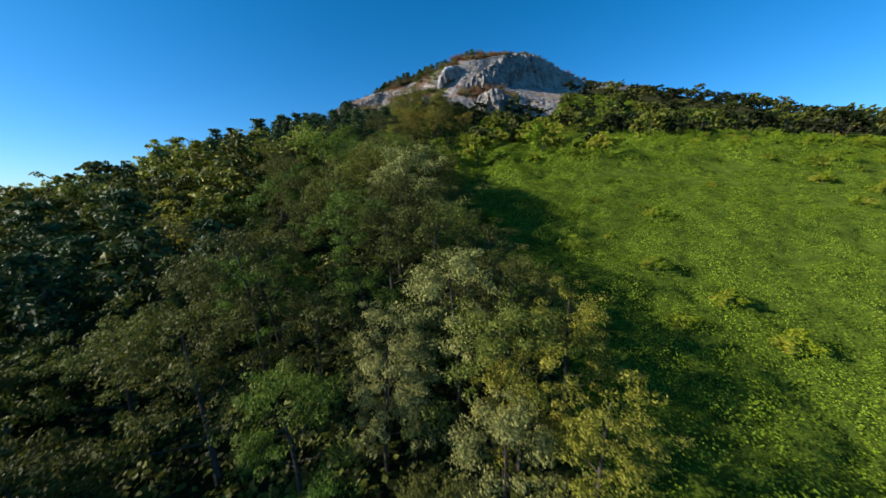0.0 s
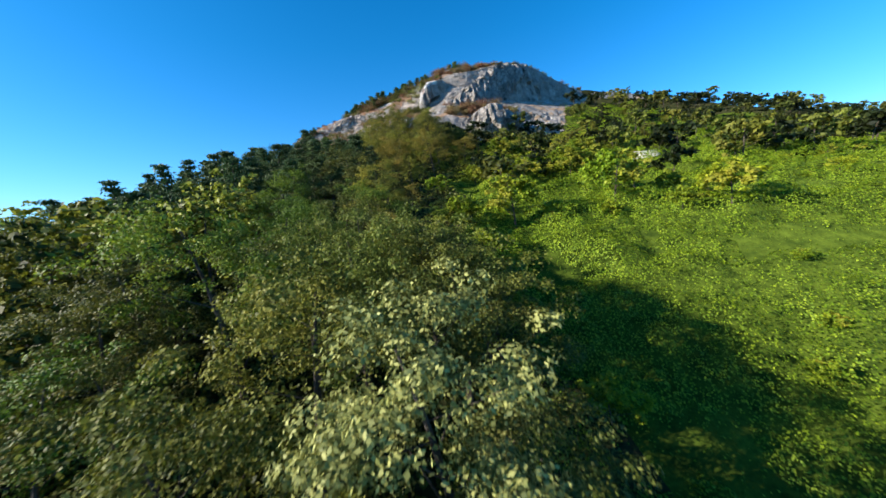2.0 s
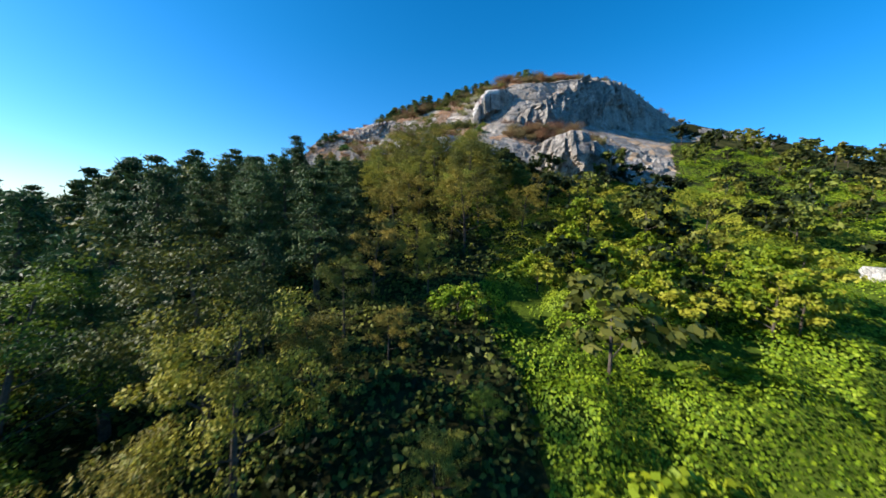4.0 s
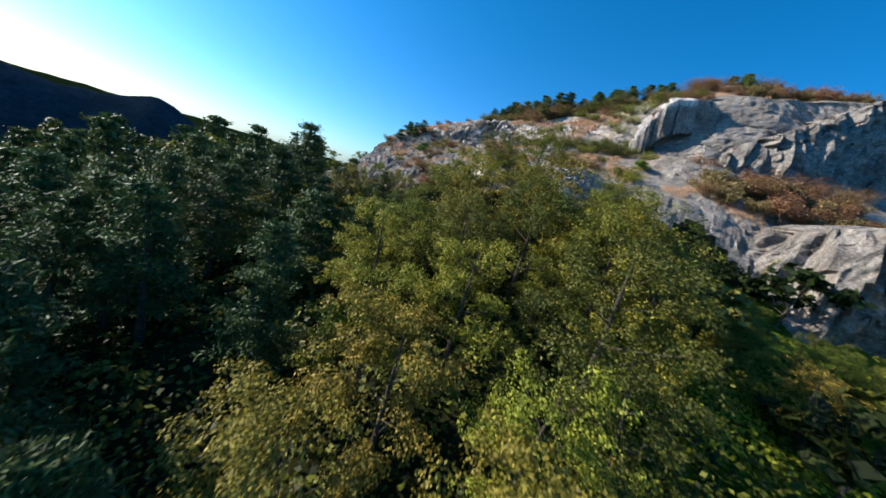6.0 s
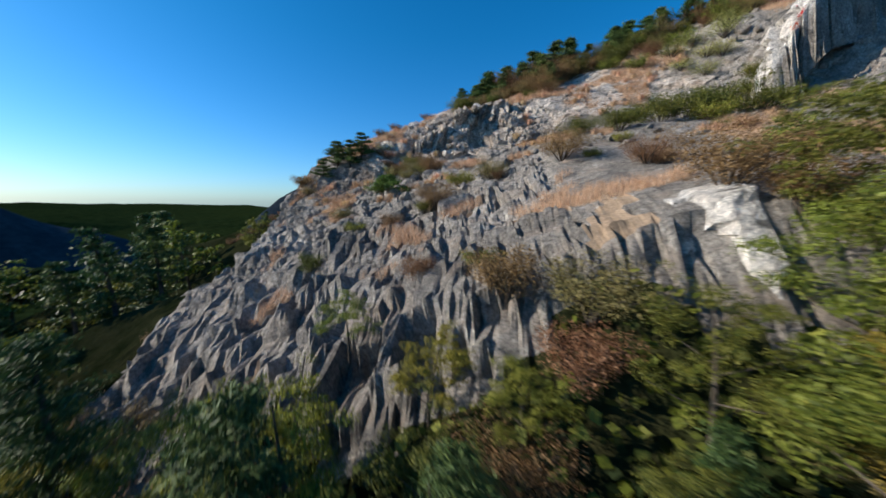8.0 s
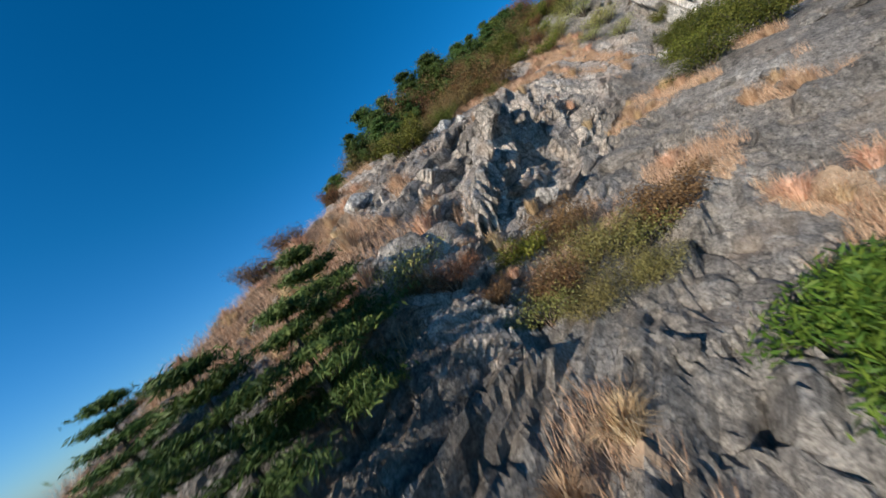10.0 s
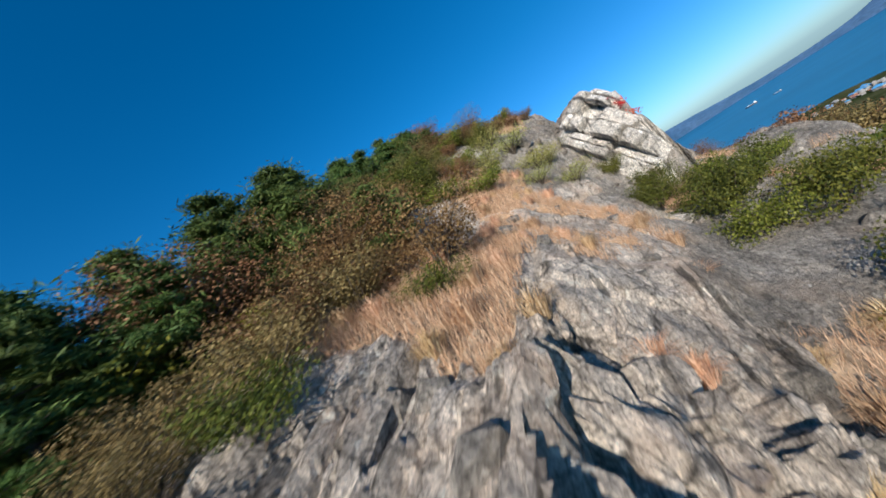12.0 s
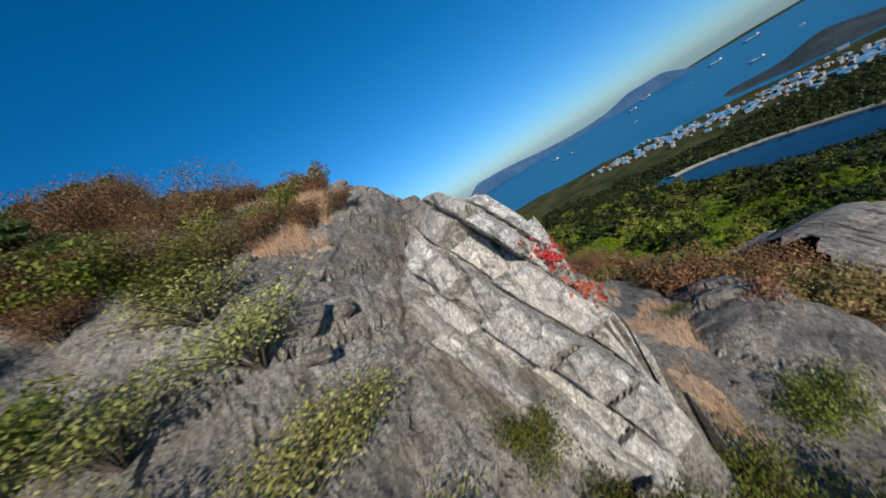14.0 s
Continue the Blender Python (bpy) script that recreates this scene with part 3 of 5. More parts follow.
def broadleaf(name, label, place, height, spread_, leaves, leaf, mat, seed, sprays=110, limbs=12, slim=0.6):
    """A deciduous tree: trunk with limbs, and a crown of many leaf sprays with gaps between them."""
    r = np.random.default_rng(seed)
    tips, (tv, tf) = limb_paths(r, height, limbs, spread_)
    root = tagged(new(name), label, "tree", "hillside trees")
    root.matrix_world = pose(*place)
    tips = np.array(tips)
    more = tips[r.integers(0, len(tips), sprays)] + r.normal(size=(sprays, 3)) * (0.17, 0.17, 0.13) * spread_
    hubs = np.concatenate([tips, more])
    hubs = hubs[hubs[:, 2] > height * 0.15]
    size = spread_ * r.uniform(0.10, 0.20, len(hubs))
    pick = r.integers(0, len(hubs), leaves)
    d = unit(r.normal(size=(leaves, 3)) * (1, 1, 0.75) + (0, 0, 0.35))
    rad = size[pick] * r.uniform(0.3, 1.05, leaves) ** 0.6
    c = hubs[pick] + d * rad[:, None] * (1, 1, 0.62)
    fit = height / np.percentile(c[:, 2], 99.7)
    c[:, 2] *= fit
    tv[:, 2] *= np.where(tv[:, 2] > 0, 0.97 * fit, 1.0)
    under(new("trunk", quick_mesh("trunk", tv, tf, [BARK])), root)
    nrm = unit(d * 0.7 + r.normal(size=(leaves, 3)) * 0.5 + (0, 0, 0.5))
    v, f = cards(c, nrm, leaf, slim, seed)
    under(new("crown", quick_mesh("crown", v, f, [mat])), root)
    return root


def pine(name, label, place, height, spread_, tufts, blade, seed, flat=0.5, mat=None, slim=0.2):
    """A pine: whorls of level boughs that carry flat plates of needle tufts."""
    r = np.random.default_rng(seed)
    root = tagged(new(name), label, "tree", "hillside pines")
    root.matrix_world = pose(*place)
    lean = r.normal(size=2) * 0.07 * height
    rad = 0.018 * height + 0.03
    levels = [0, 0.3, 0.6, 0.85, 1.0]
    parts = [tube([(lean[0] * t * t, lean[1] * t * t, height * t - 0.5 * (t == 0)) for t in levels], [rad * (1.2 - t) + 0.01 for t in levels], 7)]
    hubs, dirs = [], []
    whorls = max(6, int(height / 0.8))
    for i in range(whorls):
        t = 0.22 + 0.76 * i / (whorls - 1)
        for k in range(int(r.integers(4, 7))):
            a = r.uniform(0, 6.28)
            reach = spread_ * (1.05 - t) ** 0.7 * r.uniform(0.55, 1.15)
            p0 = np.array([lean[0] * t * t, lean[1] * t * t, height * t])
            p2 = p0 + (math.cos(a) * reach, math.sin(a) * reach, reach * r.uniform(0.0, 0.3))
            parts.append(tube([p0, p0 * 0.5 + p2 * 0.5 + (0, 0, -0.04 * reach), p2], [0.03, 0.022, 0.01], 4))
            for s in np.arange(0.3, 1.08, 0.14):
                hubs.append(p0 + (p2 - p0) * s)
                dirs.append((math.cos(a), math.sin(a), 0.1))
    tv, tf = merged(parts)
    under(new("trunk", quick_mesh("trunk", tv, tf, [BARK])), root)
    hubs, dirs = np.array(hubs), np.array(dirs)
    pick = r.integers(0, len(hubs), tufts)
    off = r.normal(size=(tufts, 3)) * (0.3, 0.3, 0.3 * flat) * spread_ * 0.32
    c = hubs[pick] + off + (0, 0, 0.06)
    nrm = unit(r.normal(size=(tufts, 3)) * 0.65 + (0, 0, 0.55) + dirs[pick] * 0.35)
    v, f = cards(c, nrm, blade, slim, seed)
    under(new("crown", quick_mesh("crown", v, f, [mat or NEEDLE])), root)
    return root


def shrub(name, label, place, height, spread_, leaves, leaf, mat, seed, stems=7):
    """A bush: bare stems from one root, under a loose coat of small leaves."""
    r = np.random.default_rng(seed)
    root = tagged(new(name), label, "shrub", "crest shrubs")
    root.matrix_world = pose(*place)
    parts, hubs = [], []
    for i in range(stems):
        a, reach, h = i * 2.4 + r.uniform(-0.4, 0.4), spread_ * r.uniform(0.3, 0.95), height * r.uniform(0.55, 1.0)
        p2 = np.array([math.cos(a) * reach, math.sin(a) * reach, h * (1 - 0.35 * reach / spread_)])
        parts.append(tube([(0, 0, -0.2), p2 * (0.4, 0.4, 0.55), p2], [0.03, 0.02, 0.008], 4))
        hubs += [p2, p2 * (0.75, 0.75, 0.8), p2 * (0.5, 0.5, 0.6)]
    tv, tf = merged(parts)
    under(new("stem", quick_mesh("stem", tv, tf, [BARK])), root)
    hubs = np.array(hubs)
    pick = r.integers(0, len(hubs), leaves)
    d = unit(r.normal(size=(leaves, 3)) + (0, 0, 0.3))
    c = hubs[pick] + d * (spread_ * 0.36 * r.uniform(0.2, 1, leaves) ** 0.5)[:, None] * (1, 1, 0.7)
    c[:, 2] = np.maximum(c[:, 2], 0.03)
    v, f = cards(c, unit(d + r.normal(size=(leaves, 3)) * 0.6 + (0, 0, 0.3)), leaf, 0.6, seed)
    under(new("foliage", quick_mesh("foliage", v, f, [mat])), root)
    return root


def grass_tuft(name, label, place, height, spread_, blades, mat, seed):
    """A tussock of thin arching blades."""
    r = np.random.default_rng(seed)
    a, lean = r.uniform(0, 6.28, blades), r.uniform(0.1, 1.0, blades)
    h = height * r.uniform(0.5, 1.1, blades)
    foot = np.stack([np.cos(a) * spread_ * 0.35 * lean, np.sin(a) * spread_ * 0.35 * lean, 0 * a - 0.05], -1)
    mid = foot + np.stack([np.cos(a) * spread_ * 0.3 * lean, np.sin(a) * spread_ * 0.3 * lean, h * 0.65], -1)
    tip = foot + np.stack([np.cos(a) * spread_ * 0.8 * lean, np.sin(a) * spread_ * 0.8 * lean, h * (1 - 0.35 * lean)], -1)
    side = np.stack([-np.sin(a), np.cos(a), 0 * a], -1) * 0.008
    v = np.stack([foot - side, foot + side, mid + side, mid - side, mid - side, mid + side, tip + side * 0.2, tip - side * 0.2], 1).reshape(-1, 3)
    i = np.arange(blades)[:, None] * 8
    f = np.concatenate([i + [0, 1, 2, 3], i + [4, 5, 6, 7]])
    ob = tagged(new(name, quick_mesh(name, v, f, [mat])), label, "grass", "dry grass tussocks")
    ob.matrix_world = pose(*place)
    return ob


def scatter(x0, x1, y0, y1, gap, seed, keep):
    """Uneven places on the land, about a gap apart, where keep(x, y) holds."""
    r = np.random.default_rng(seed)
    x, y = np.meshgrid(np.arange(x0, x1, gap), np.arange(y0, y1, gap))
    x = (x + r.uniform(-0.42, 0.42, x.shape) * gap).ravel()
    y = (y + r.uniform(-0.42, 0.42, y.shape) * gap).ravel()
    ok = keep(x, y)
    x, y = x[ok], y[ok]
    return x, y, ground(x, y)


def lane(x, y):
    """How high plants may reach: under the line of flight."""
    top = np.interp(y, [-5, 5, 12, 20, 27, 35, 45, 54, 61, 67, 74, 77, 87, 95], [-9, -8.5, -5.5, -1.2, 3.4, 5.5, 5.6, 6.8, 9.5, 13.5, 17.3, 19.4, 20.6, 21.2])
    mid = np.interp(y, [0, 30, 52, 77, 87, 95], [0, 1, 5, -1, -9, -16])
    top = top + 0.6 * np.maximum(np.abs(x - mid) - 4.0, 0)
    top = top + 3.0 * step(2, -3, x) * step(44, 48, y) * step(70, 64, y)
    low_west = np.interp(y, [0, 40, 60, 75, 85, 92, 100], [40, 12, 14, 17.6, 19.2, 21, 23])
    top = np.where(x < -5, np.minimum(top, low_west), top)
    return np.where((x > 10.5) & (y > 70), np.minimum(top, 20.3 - 0.12 * (x - 12)), top)


def plant(protos, xs, ys, zs, seed, low=0.75, high=1.25, sink=0.15, cap=None):
    """Copies of the prototypes at the places, turned and scaled by chance."""
    r = np.random.default_rng(seed)
    for x, y, z in zip(xs, ys, zs):
        proto, tall = protos[int(r.integers(0, len(protos)))]
        s = r.uniform(low, high)
        if cap is not None:
            room = float(cap(x, y)) - z
            if room < tall * 0.4:
                s = max(0.25, room / tall)
            else:
                s = min(s, room / tall)
        m = pose(x, y, z - sink, 0, 0, r.uniform(0, 360)) @ Matrix.Diagonal((s * r.uniform(0.9, 1.1), s * r.uniform(0.9, 1.1), s, 1))
        ob = copy_thing(proto, m)
        ob.matrix_basis = m


HIDE = (-400, 300, -60)      # a far slope where the first of each kind stands
H = lambda k: (HIDE[0] + 12 * k, HIDE[1], float(ground(HIDE[0] + 12 * k, HIDE[1])))
OAK_LABEL = "oak tree with dull green autumn crown on the slope"
GOLD_LABEL = "tree with yellowing olive crown on the slope"
near_trees = [(broadleaf("oak_tree", lab, H(k), h, s, int(1.25 * n), 0.1, m, 100 + k), h) for k, (h, s, n, m, lab) in enumerate([
    (8.0, 3.3, 12500, OAK, OAK_LABEL), (7.2, 2.9, 12000, SILVER, "tree with pale dusty green crown on the slope"),
    (8.6, 3.2, 10500, GREEN, "fresh green leafy tree on the slope"), (7.0, 2.8, 10000, GOLD, "tree with golden olive autumn crown on the slope"), (8.2, 2.9, 10500, OLIVE, GOLD_LABEL), (8.2, 3.2, 10000, BUSH, "dark olive leafy tree on the slope")])]
wood_trees = [(broadleaf("oak_tree", lab, H(k), h, s, n, 0.38, m, 110 + k, 80), h) for k, (h, s, n, m, lab) in enumerate([
    (8.0, 3.4, 1500, OAK, OAK_LABEL), (7.4, 3.2, 1500, BUSH, "dark olive leafy tree on the slope"), (8.4, 3.3, 1500, OLIVE, GOLD_LABEL)], 5)]
pines = [(pine("pine_tree", "dark green pine with level boughs on the slope", H(8 + k), h, s, n, 0.30, 130 + k), h)
         for k, (h, s, n) in enumerate([(9.0, 3.0, 8000), (7.5, 2.7, 7000)])]
far_pines = [(pine("pine_tree", "dark green pine with level boughs on the slope", H(18 + k), h, s, n, 0.5, 140 + k, 0.5, NEEDLE, 0.3), h)
             for k, (h, s, n) in enumerate([(8.5, 3.0, 2000), (7.5, 2.7, 1800)])]
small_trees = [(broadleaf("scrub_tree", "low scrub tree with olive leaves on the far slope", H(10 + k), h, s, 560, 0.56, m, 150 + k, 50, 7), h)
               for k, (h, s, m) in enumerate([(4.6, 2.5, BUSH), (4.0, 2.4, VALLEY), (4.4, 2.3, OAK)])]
vine_trees = [(broadleaf("vine_draped_tree", "small tree smothered in bright green climbing vine", H(14 + k), h, s, 3200, 0.20, VINE, 170 + k, 70, 9, 0.85), h)
              for k, (h, s) in enumerate([(4.2, 2.4), (3.4, 2.2)])]

edge_of_wood = lambda x, y: 5.5 - 3.2 * step(20, 24, y) * step(50, 45, y) + 2.5 * fbm(x / 7, y / 7, 0, 2, 6) + 9 * step(62, 80, y)
HEROES = [(1.7, 13.6, -2.6, 1), (6.2, 12.2, -4.2, 4), (3.6, 10.6, -5.6, 4), (5.4, 8.2, -6.0, 4), (2.4, 8.4, -6.6, 1), (-2.4, 16.4, -3.4, 2), (4.8, 17.6, -3.0, 5), (4.4, 14.6, -3.2, 5), (2.9, 11.4, -4.0, 0), (5.2, 20.4, -1.9, 5), (7.6, 16.4, -4.4, 5), (-0.4, 37.4, 5.3, 0), (-2.6, 41.0, 6.4, 5), (1.0, 40.6, 5.0, 5), (-4.6, 38.0, 6.0, 0), (-3.8, 31.0, 4.5, 0), (-1.2, 24.6, 1.6, 5), (0.3, 28.2, 3.9, 1), (-2.4, 34.5, 5.6, 0), (3.2, 22.4, -0.9, 2), (0.9, 19.0, 0.1, 5), (2.7, 16.8, -3.0, 5), (-5.5, 27.5, 2.5, 0), (-1.6, 20.6, -0.4, 5), (1.8, 33.2, 4.7, 0), (0.9, 35.6, 5.6, 0), (2.6, 36.6, 4.9, 5), (3.0, 31.4, 3.4, 5), (2.4, 30.2, 2.8, 5), (2.0, 26.0, 1.2, 5), (2.5, 40.0, 5.0, 4), (6.4, 54.8, 6.7, 2),
          (1.6, 74.4, 17.3, 3), (5.7, 74.2, 17.5, 4), (2.3, 78.6, 19.6, 4), (9.5, 80.5, 20.5, 3), (-9.9, 88.7, 20.6, 3), (13.5, 90.4, 21.4, 4), (-2.8, 84.5, 20.3, 0), (8.0, 87.0, 22.5, 3)]
clear_of = lambda x, y: np.min([np.hypot(x - h[0], y - h[1]) for h in HEROES], axis=0) > 2.7
west = lambda x, y: (x < edge_of_wood(x, y)) & (y < 94.5) & clear_of(x, y)
X, Y, Z = scatter(-46, 17, 6, 95, 4.1, 1, west)
dark = fbm(X / 13, Y / 13, 0, 2, 66) * step(-2, -9, X) + 0.8 * step(0, -6, X) * step(48, 62, Y) - 0.1
close = (X > -13) & (Y > 14) | (X > -19) & (Y < 30)
oak = dark <= 0.12
gloom = oak & close & (X < -3.5)
bright = oak & close & (X >= -3.5)
plant([near_trees[0], near_trees[5], near_trees[2], near_trees[5]], X[gloom], Y[gloom], Z[gloom], 21, cap=lane)
upper = bright & (Y > 58)
plant([near_trees[k] for k in (0, 3, 4, 5)], X[upper], Y[upper], Z[upper], 22, cap=lane)
bright &= ~upper
plant(near_trees, X[bright], Y[bright], Z[bright], 2, cap=lane)
plant(wood_trees, X[oak & ~close], Y[oak & ~close], Z[oak & ~close], 8, 0.85, 1.3, cap=lane)
near_pine = ~oak & (X > -22) & (Y > 45)
plant(pines, X[near_pine], Y[near_pine], Z[near_pine], 3, cap=lane)
plant(far_pines, X[~oak & ~near_pine], Y[~oak & ~near_pine], Z[~oak & ~near_pine], 13, cap=lane)
for x, y, top, k in HEROES:
    proto, tall = near_trees[k]
    z = float(ground(x, y))
    m = pose(x, y, z - 0.2, 0, 0, 37 * x + 11 * y) @ Matrix.Diagonal((1.05 * (top - z) / tall, 1.05 * (top - z) / tall, (top - z + 0.2) / tall, 1))
    copy_thing(proto, m).matrix_basis = m
for x, y, top, k in ((-23.8, 55.7, 9.3, 0), (-15.1, 88.0, 22.4, 0), (-12.2, 83.5, 20.0, 1), (-21.3, 82.3, 17.5, 0), (-17.5, 78.0, 17.0, 0), (-14.0, 74.0, 16.0, 1)):
    proto, tall = pines[k]
    z = float(ground(x, y))
    m = pose(x, y, z - 0.2, 0, 0, 53 * x) @ Matrix.Diagonal(((top - z) / tall, (top - z) / tall, (top - z + 0.2) / tall, 1))
    copy_thing(proto, m).matrix_basis = m
# thicket along the foot of the rocks
X, Y, Z = scatter(-30, 20, 82, 97, 2.9, 14, lambda x, y: y < 96 - 2 * step(-6, 4, x) + 1.2 * fbm(x / 4, y / 4, 0, 2, 3))
plant(near_trees[3:] + near_trees[:1], X, Y, Z, 15, 0.42, 0.72, cap=lane)
X, Y, Z = scatter(-90, -46, 10, 120, 7.6, 4, lambda x, y: y < 121)
plant(small_trees, X, Y, Z, 5, 1.2, 1.9)
X, Y, Z = scatter(-48, -24, 92, 119, 4.4, 44, lambda x, y: rockiness(x, y) < 0.2)
plant(wood_trees[:1] + far_pines, X, Y, Z, 45, 0.55, 0.95, cap=lane)
X, Y, Z = scatter(14, 150, 40, 128, 6.4, 6, lambda x, y: (np.hypot(x - 37, y - 62) > 8) & (rockiness(x, y) < 0.2) & (y < np.where(x < 78, across(x, Y_FOOT) - 3, across(x, Y_CREST) - 1)) & (y > 54 - 0.15 * x + 22 * fbm(x / 15, y / 15, 0, 2, 12)))
plant([small_trees[k] for k in (1, 2, 1, 0, 1)], X, Y, Z, 7, 0.6, 1.2)
X, Y, Z = scatter(3, 26, 44, 74, 3.6, 9, lambda x, y: (x > edge_of_wood(x, y) - 1) & (fbm(x / 8, y / 8, 0, 2, 19) > -0.05))
plant(vine_trees, X, Y, Z, 10, 0.5, 1.2)
X, Y, Z = scatter(9, 80, 12, 74, 5.0, 11, lambda x, y: (np.hypot(x - 37, y - 62) > 8) & (x > edge_of_wood(x, y) + 3) & (fbm(x / 10, y / 10, 0, 2, 29) > 0.0))
plant(vine_trees, X, Y, Z, 12, 0.22, 0.55, 0.5)


def vine_carpet():
    """The climbing vine that smothers the open slope: leaves on every hummock."""
    r = np.random.default_rng(71)
    n = 820000
    x, y = 2.5 + 70 * r.uniform(0, 1, n) ** 1.25, 4 + 108 * r.uniform(0, 1, n) ** 1.2
    edge = 7 - 3.6 * step(20, 24, y) * step(50, 45, y) + 3 * fbm(x / 9, y / 9, 0, 2, 6)
    ok = (x > edge) & (rockiness(x, y) < 0.3) & ((y < 88) | (x > 26))
    x, y = x[ok], y[ok]
    hum = np.clip(fbm(x / 3.4, y / 3.4, 0, 4, 14), -0.5, 1) * 2.0 + 0.6
    gap = (fbm(x / 3.4, y / 3.4, 0, 4, 14) < -0.28) & (r.uniform(0, 1, len(x)) < 0.9) | (fbm(x / 9, y / 5, 3, 4, 18) > 0.3) & (r.uniform(0, 1, len(x)) < 0.6)
    x, y, hum = x[~gap], y[~gap], hum[~gap]
    z = ground(x, y) + np.maximum(hum, 0.05) * r.uniform(0.7, 1.0, len(x))
    e = 0.4
    gx = (fbm((x + e) / 3.4, y / 3.4, 0, 4, 14) - fbm((x - e) / 3.4, y / 3.4, 0, 4, 14)) * 2.0 / (2 * e)
    gy = (fbm(x / 3.4, (y + e) / 3.4, 0, 4, 14) - fbm(x / 3.4, (y - e) / 3.4, 0, 4, 14)) * 2.0 / (2 * e) + 0.25
    nrm = unit(np.stack([-gx, -gy, 0.8 + 0 * x], -1) + r.normal(size=(len(x), 3)) * 0.32)
    v, f = cards(np.stack([x, y, z], -1), nrm, (0.08 + 0.08 * step(20, 70, y)) * r.uniform(0.6, 1.35, len(x)), 0.9, 72)
    ob = new("climbing_vine", quick_mesh("climbing_vine", v, f, [VINE]))
    return tagged(ob, "bright green climbing vine smothering the open slope", "vine", kind="stuff")


vine_carpet()


def undergrowth():
    """Bushes, ferns and saplings that hide the floor of the wood."""
    r = np.random.default_rng(73)
    n = 150000
    x, y = r.uniform(-46, 16, n), r.uniform(-4, 96, n)
    ok = (x < edge_of_wood(x, y) + 1.5) & (rockiness(x, y) < 0.4)
    x, y = x[ok], y[ok]
    hum = np.clip(fbm(x / 2.2, y / 2.2, 0, 3, 15), -0.3, 1) * 1.6 + 0.6
    z = ground(x, y) + hum * r.uniform(0.3, 1.0, len(x))
    nrm = unit(r.normal(size=(len(x), 3)) * 0.5 + (-0.1, -0.25, 0.9))
    v, f = cards(np.stack([x, y, z], -1), nrm, 0.30, 0.8, 74)
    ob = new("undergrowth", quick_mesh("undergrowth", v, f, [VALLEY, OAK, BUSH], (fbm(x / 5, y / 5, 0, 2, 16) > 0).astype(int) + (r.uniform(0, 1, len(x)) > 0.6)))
    return tagged(ob, "dense green undergrowth on the floor of the wood", "undergrowth", kind="stuff")


undergrowth()


# ---- rocks ----
def jagged(name, label, place, size, mat, seed, category="boulder", turn=0.0, detail=4):
    """A loose stone: a lump cut by flat facets, with chipped edges."""
    r = np.random.default_rng(seed)
    bm = bmesh.new()
    bmesh.ops.create_icosphere(bm, subdivisions=detail, radius=1.0)
    p = np.array([v.co for v in bm.verts])
    for k in range(13):
        n, d = unit(r.normal(size=3)[None])[0], r.uniform(0.42, 0.72)
        p = p - np.maximum(p @ n - d, 0)[:, None] * n
    p = p * (1 + 0.035 * fbm(p[:, 0] * 4 + seed, p[:, 1] * 4, p[:, 2] * 4, 4, seed))[:, None] * 1.35 * np.array(size)
    for v, q in zip(bm.verts, p):
        v.co = q
    me = bpy.data.meshes.new(name)
    bm.to_mesh(me)
    bm.free()
    me.materials.append(mat)
    ob = tagged(new(name, me), label, category, "loose rocks")
    ob.matrix_world = pose(*place, 0, 0, turn)
    return ob


CRAG = dict(at=np.array([12.6, 112.4, 36.0]), along=np.array([-0.002, 0.842, -0.539]), up=np.array([0.608, 0.429, 0.668]), out=np.array([-0.794, 0.326, 0.513]))


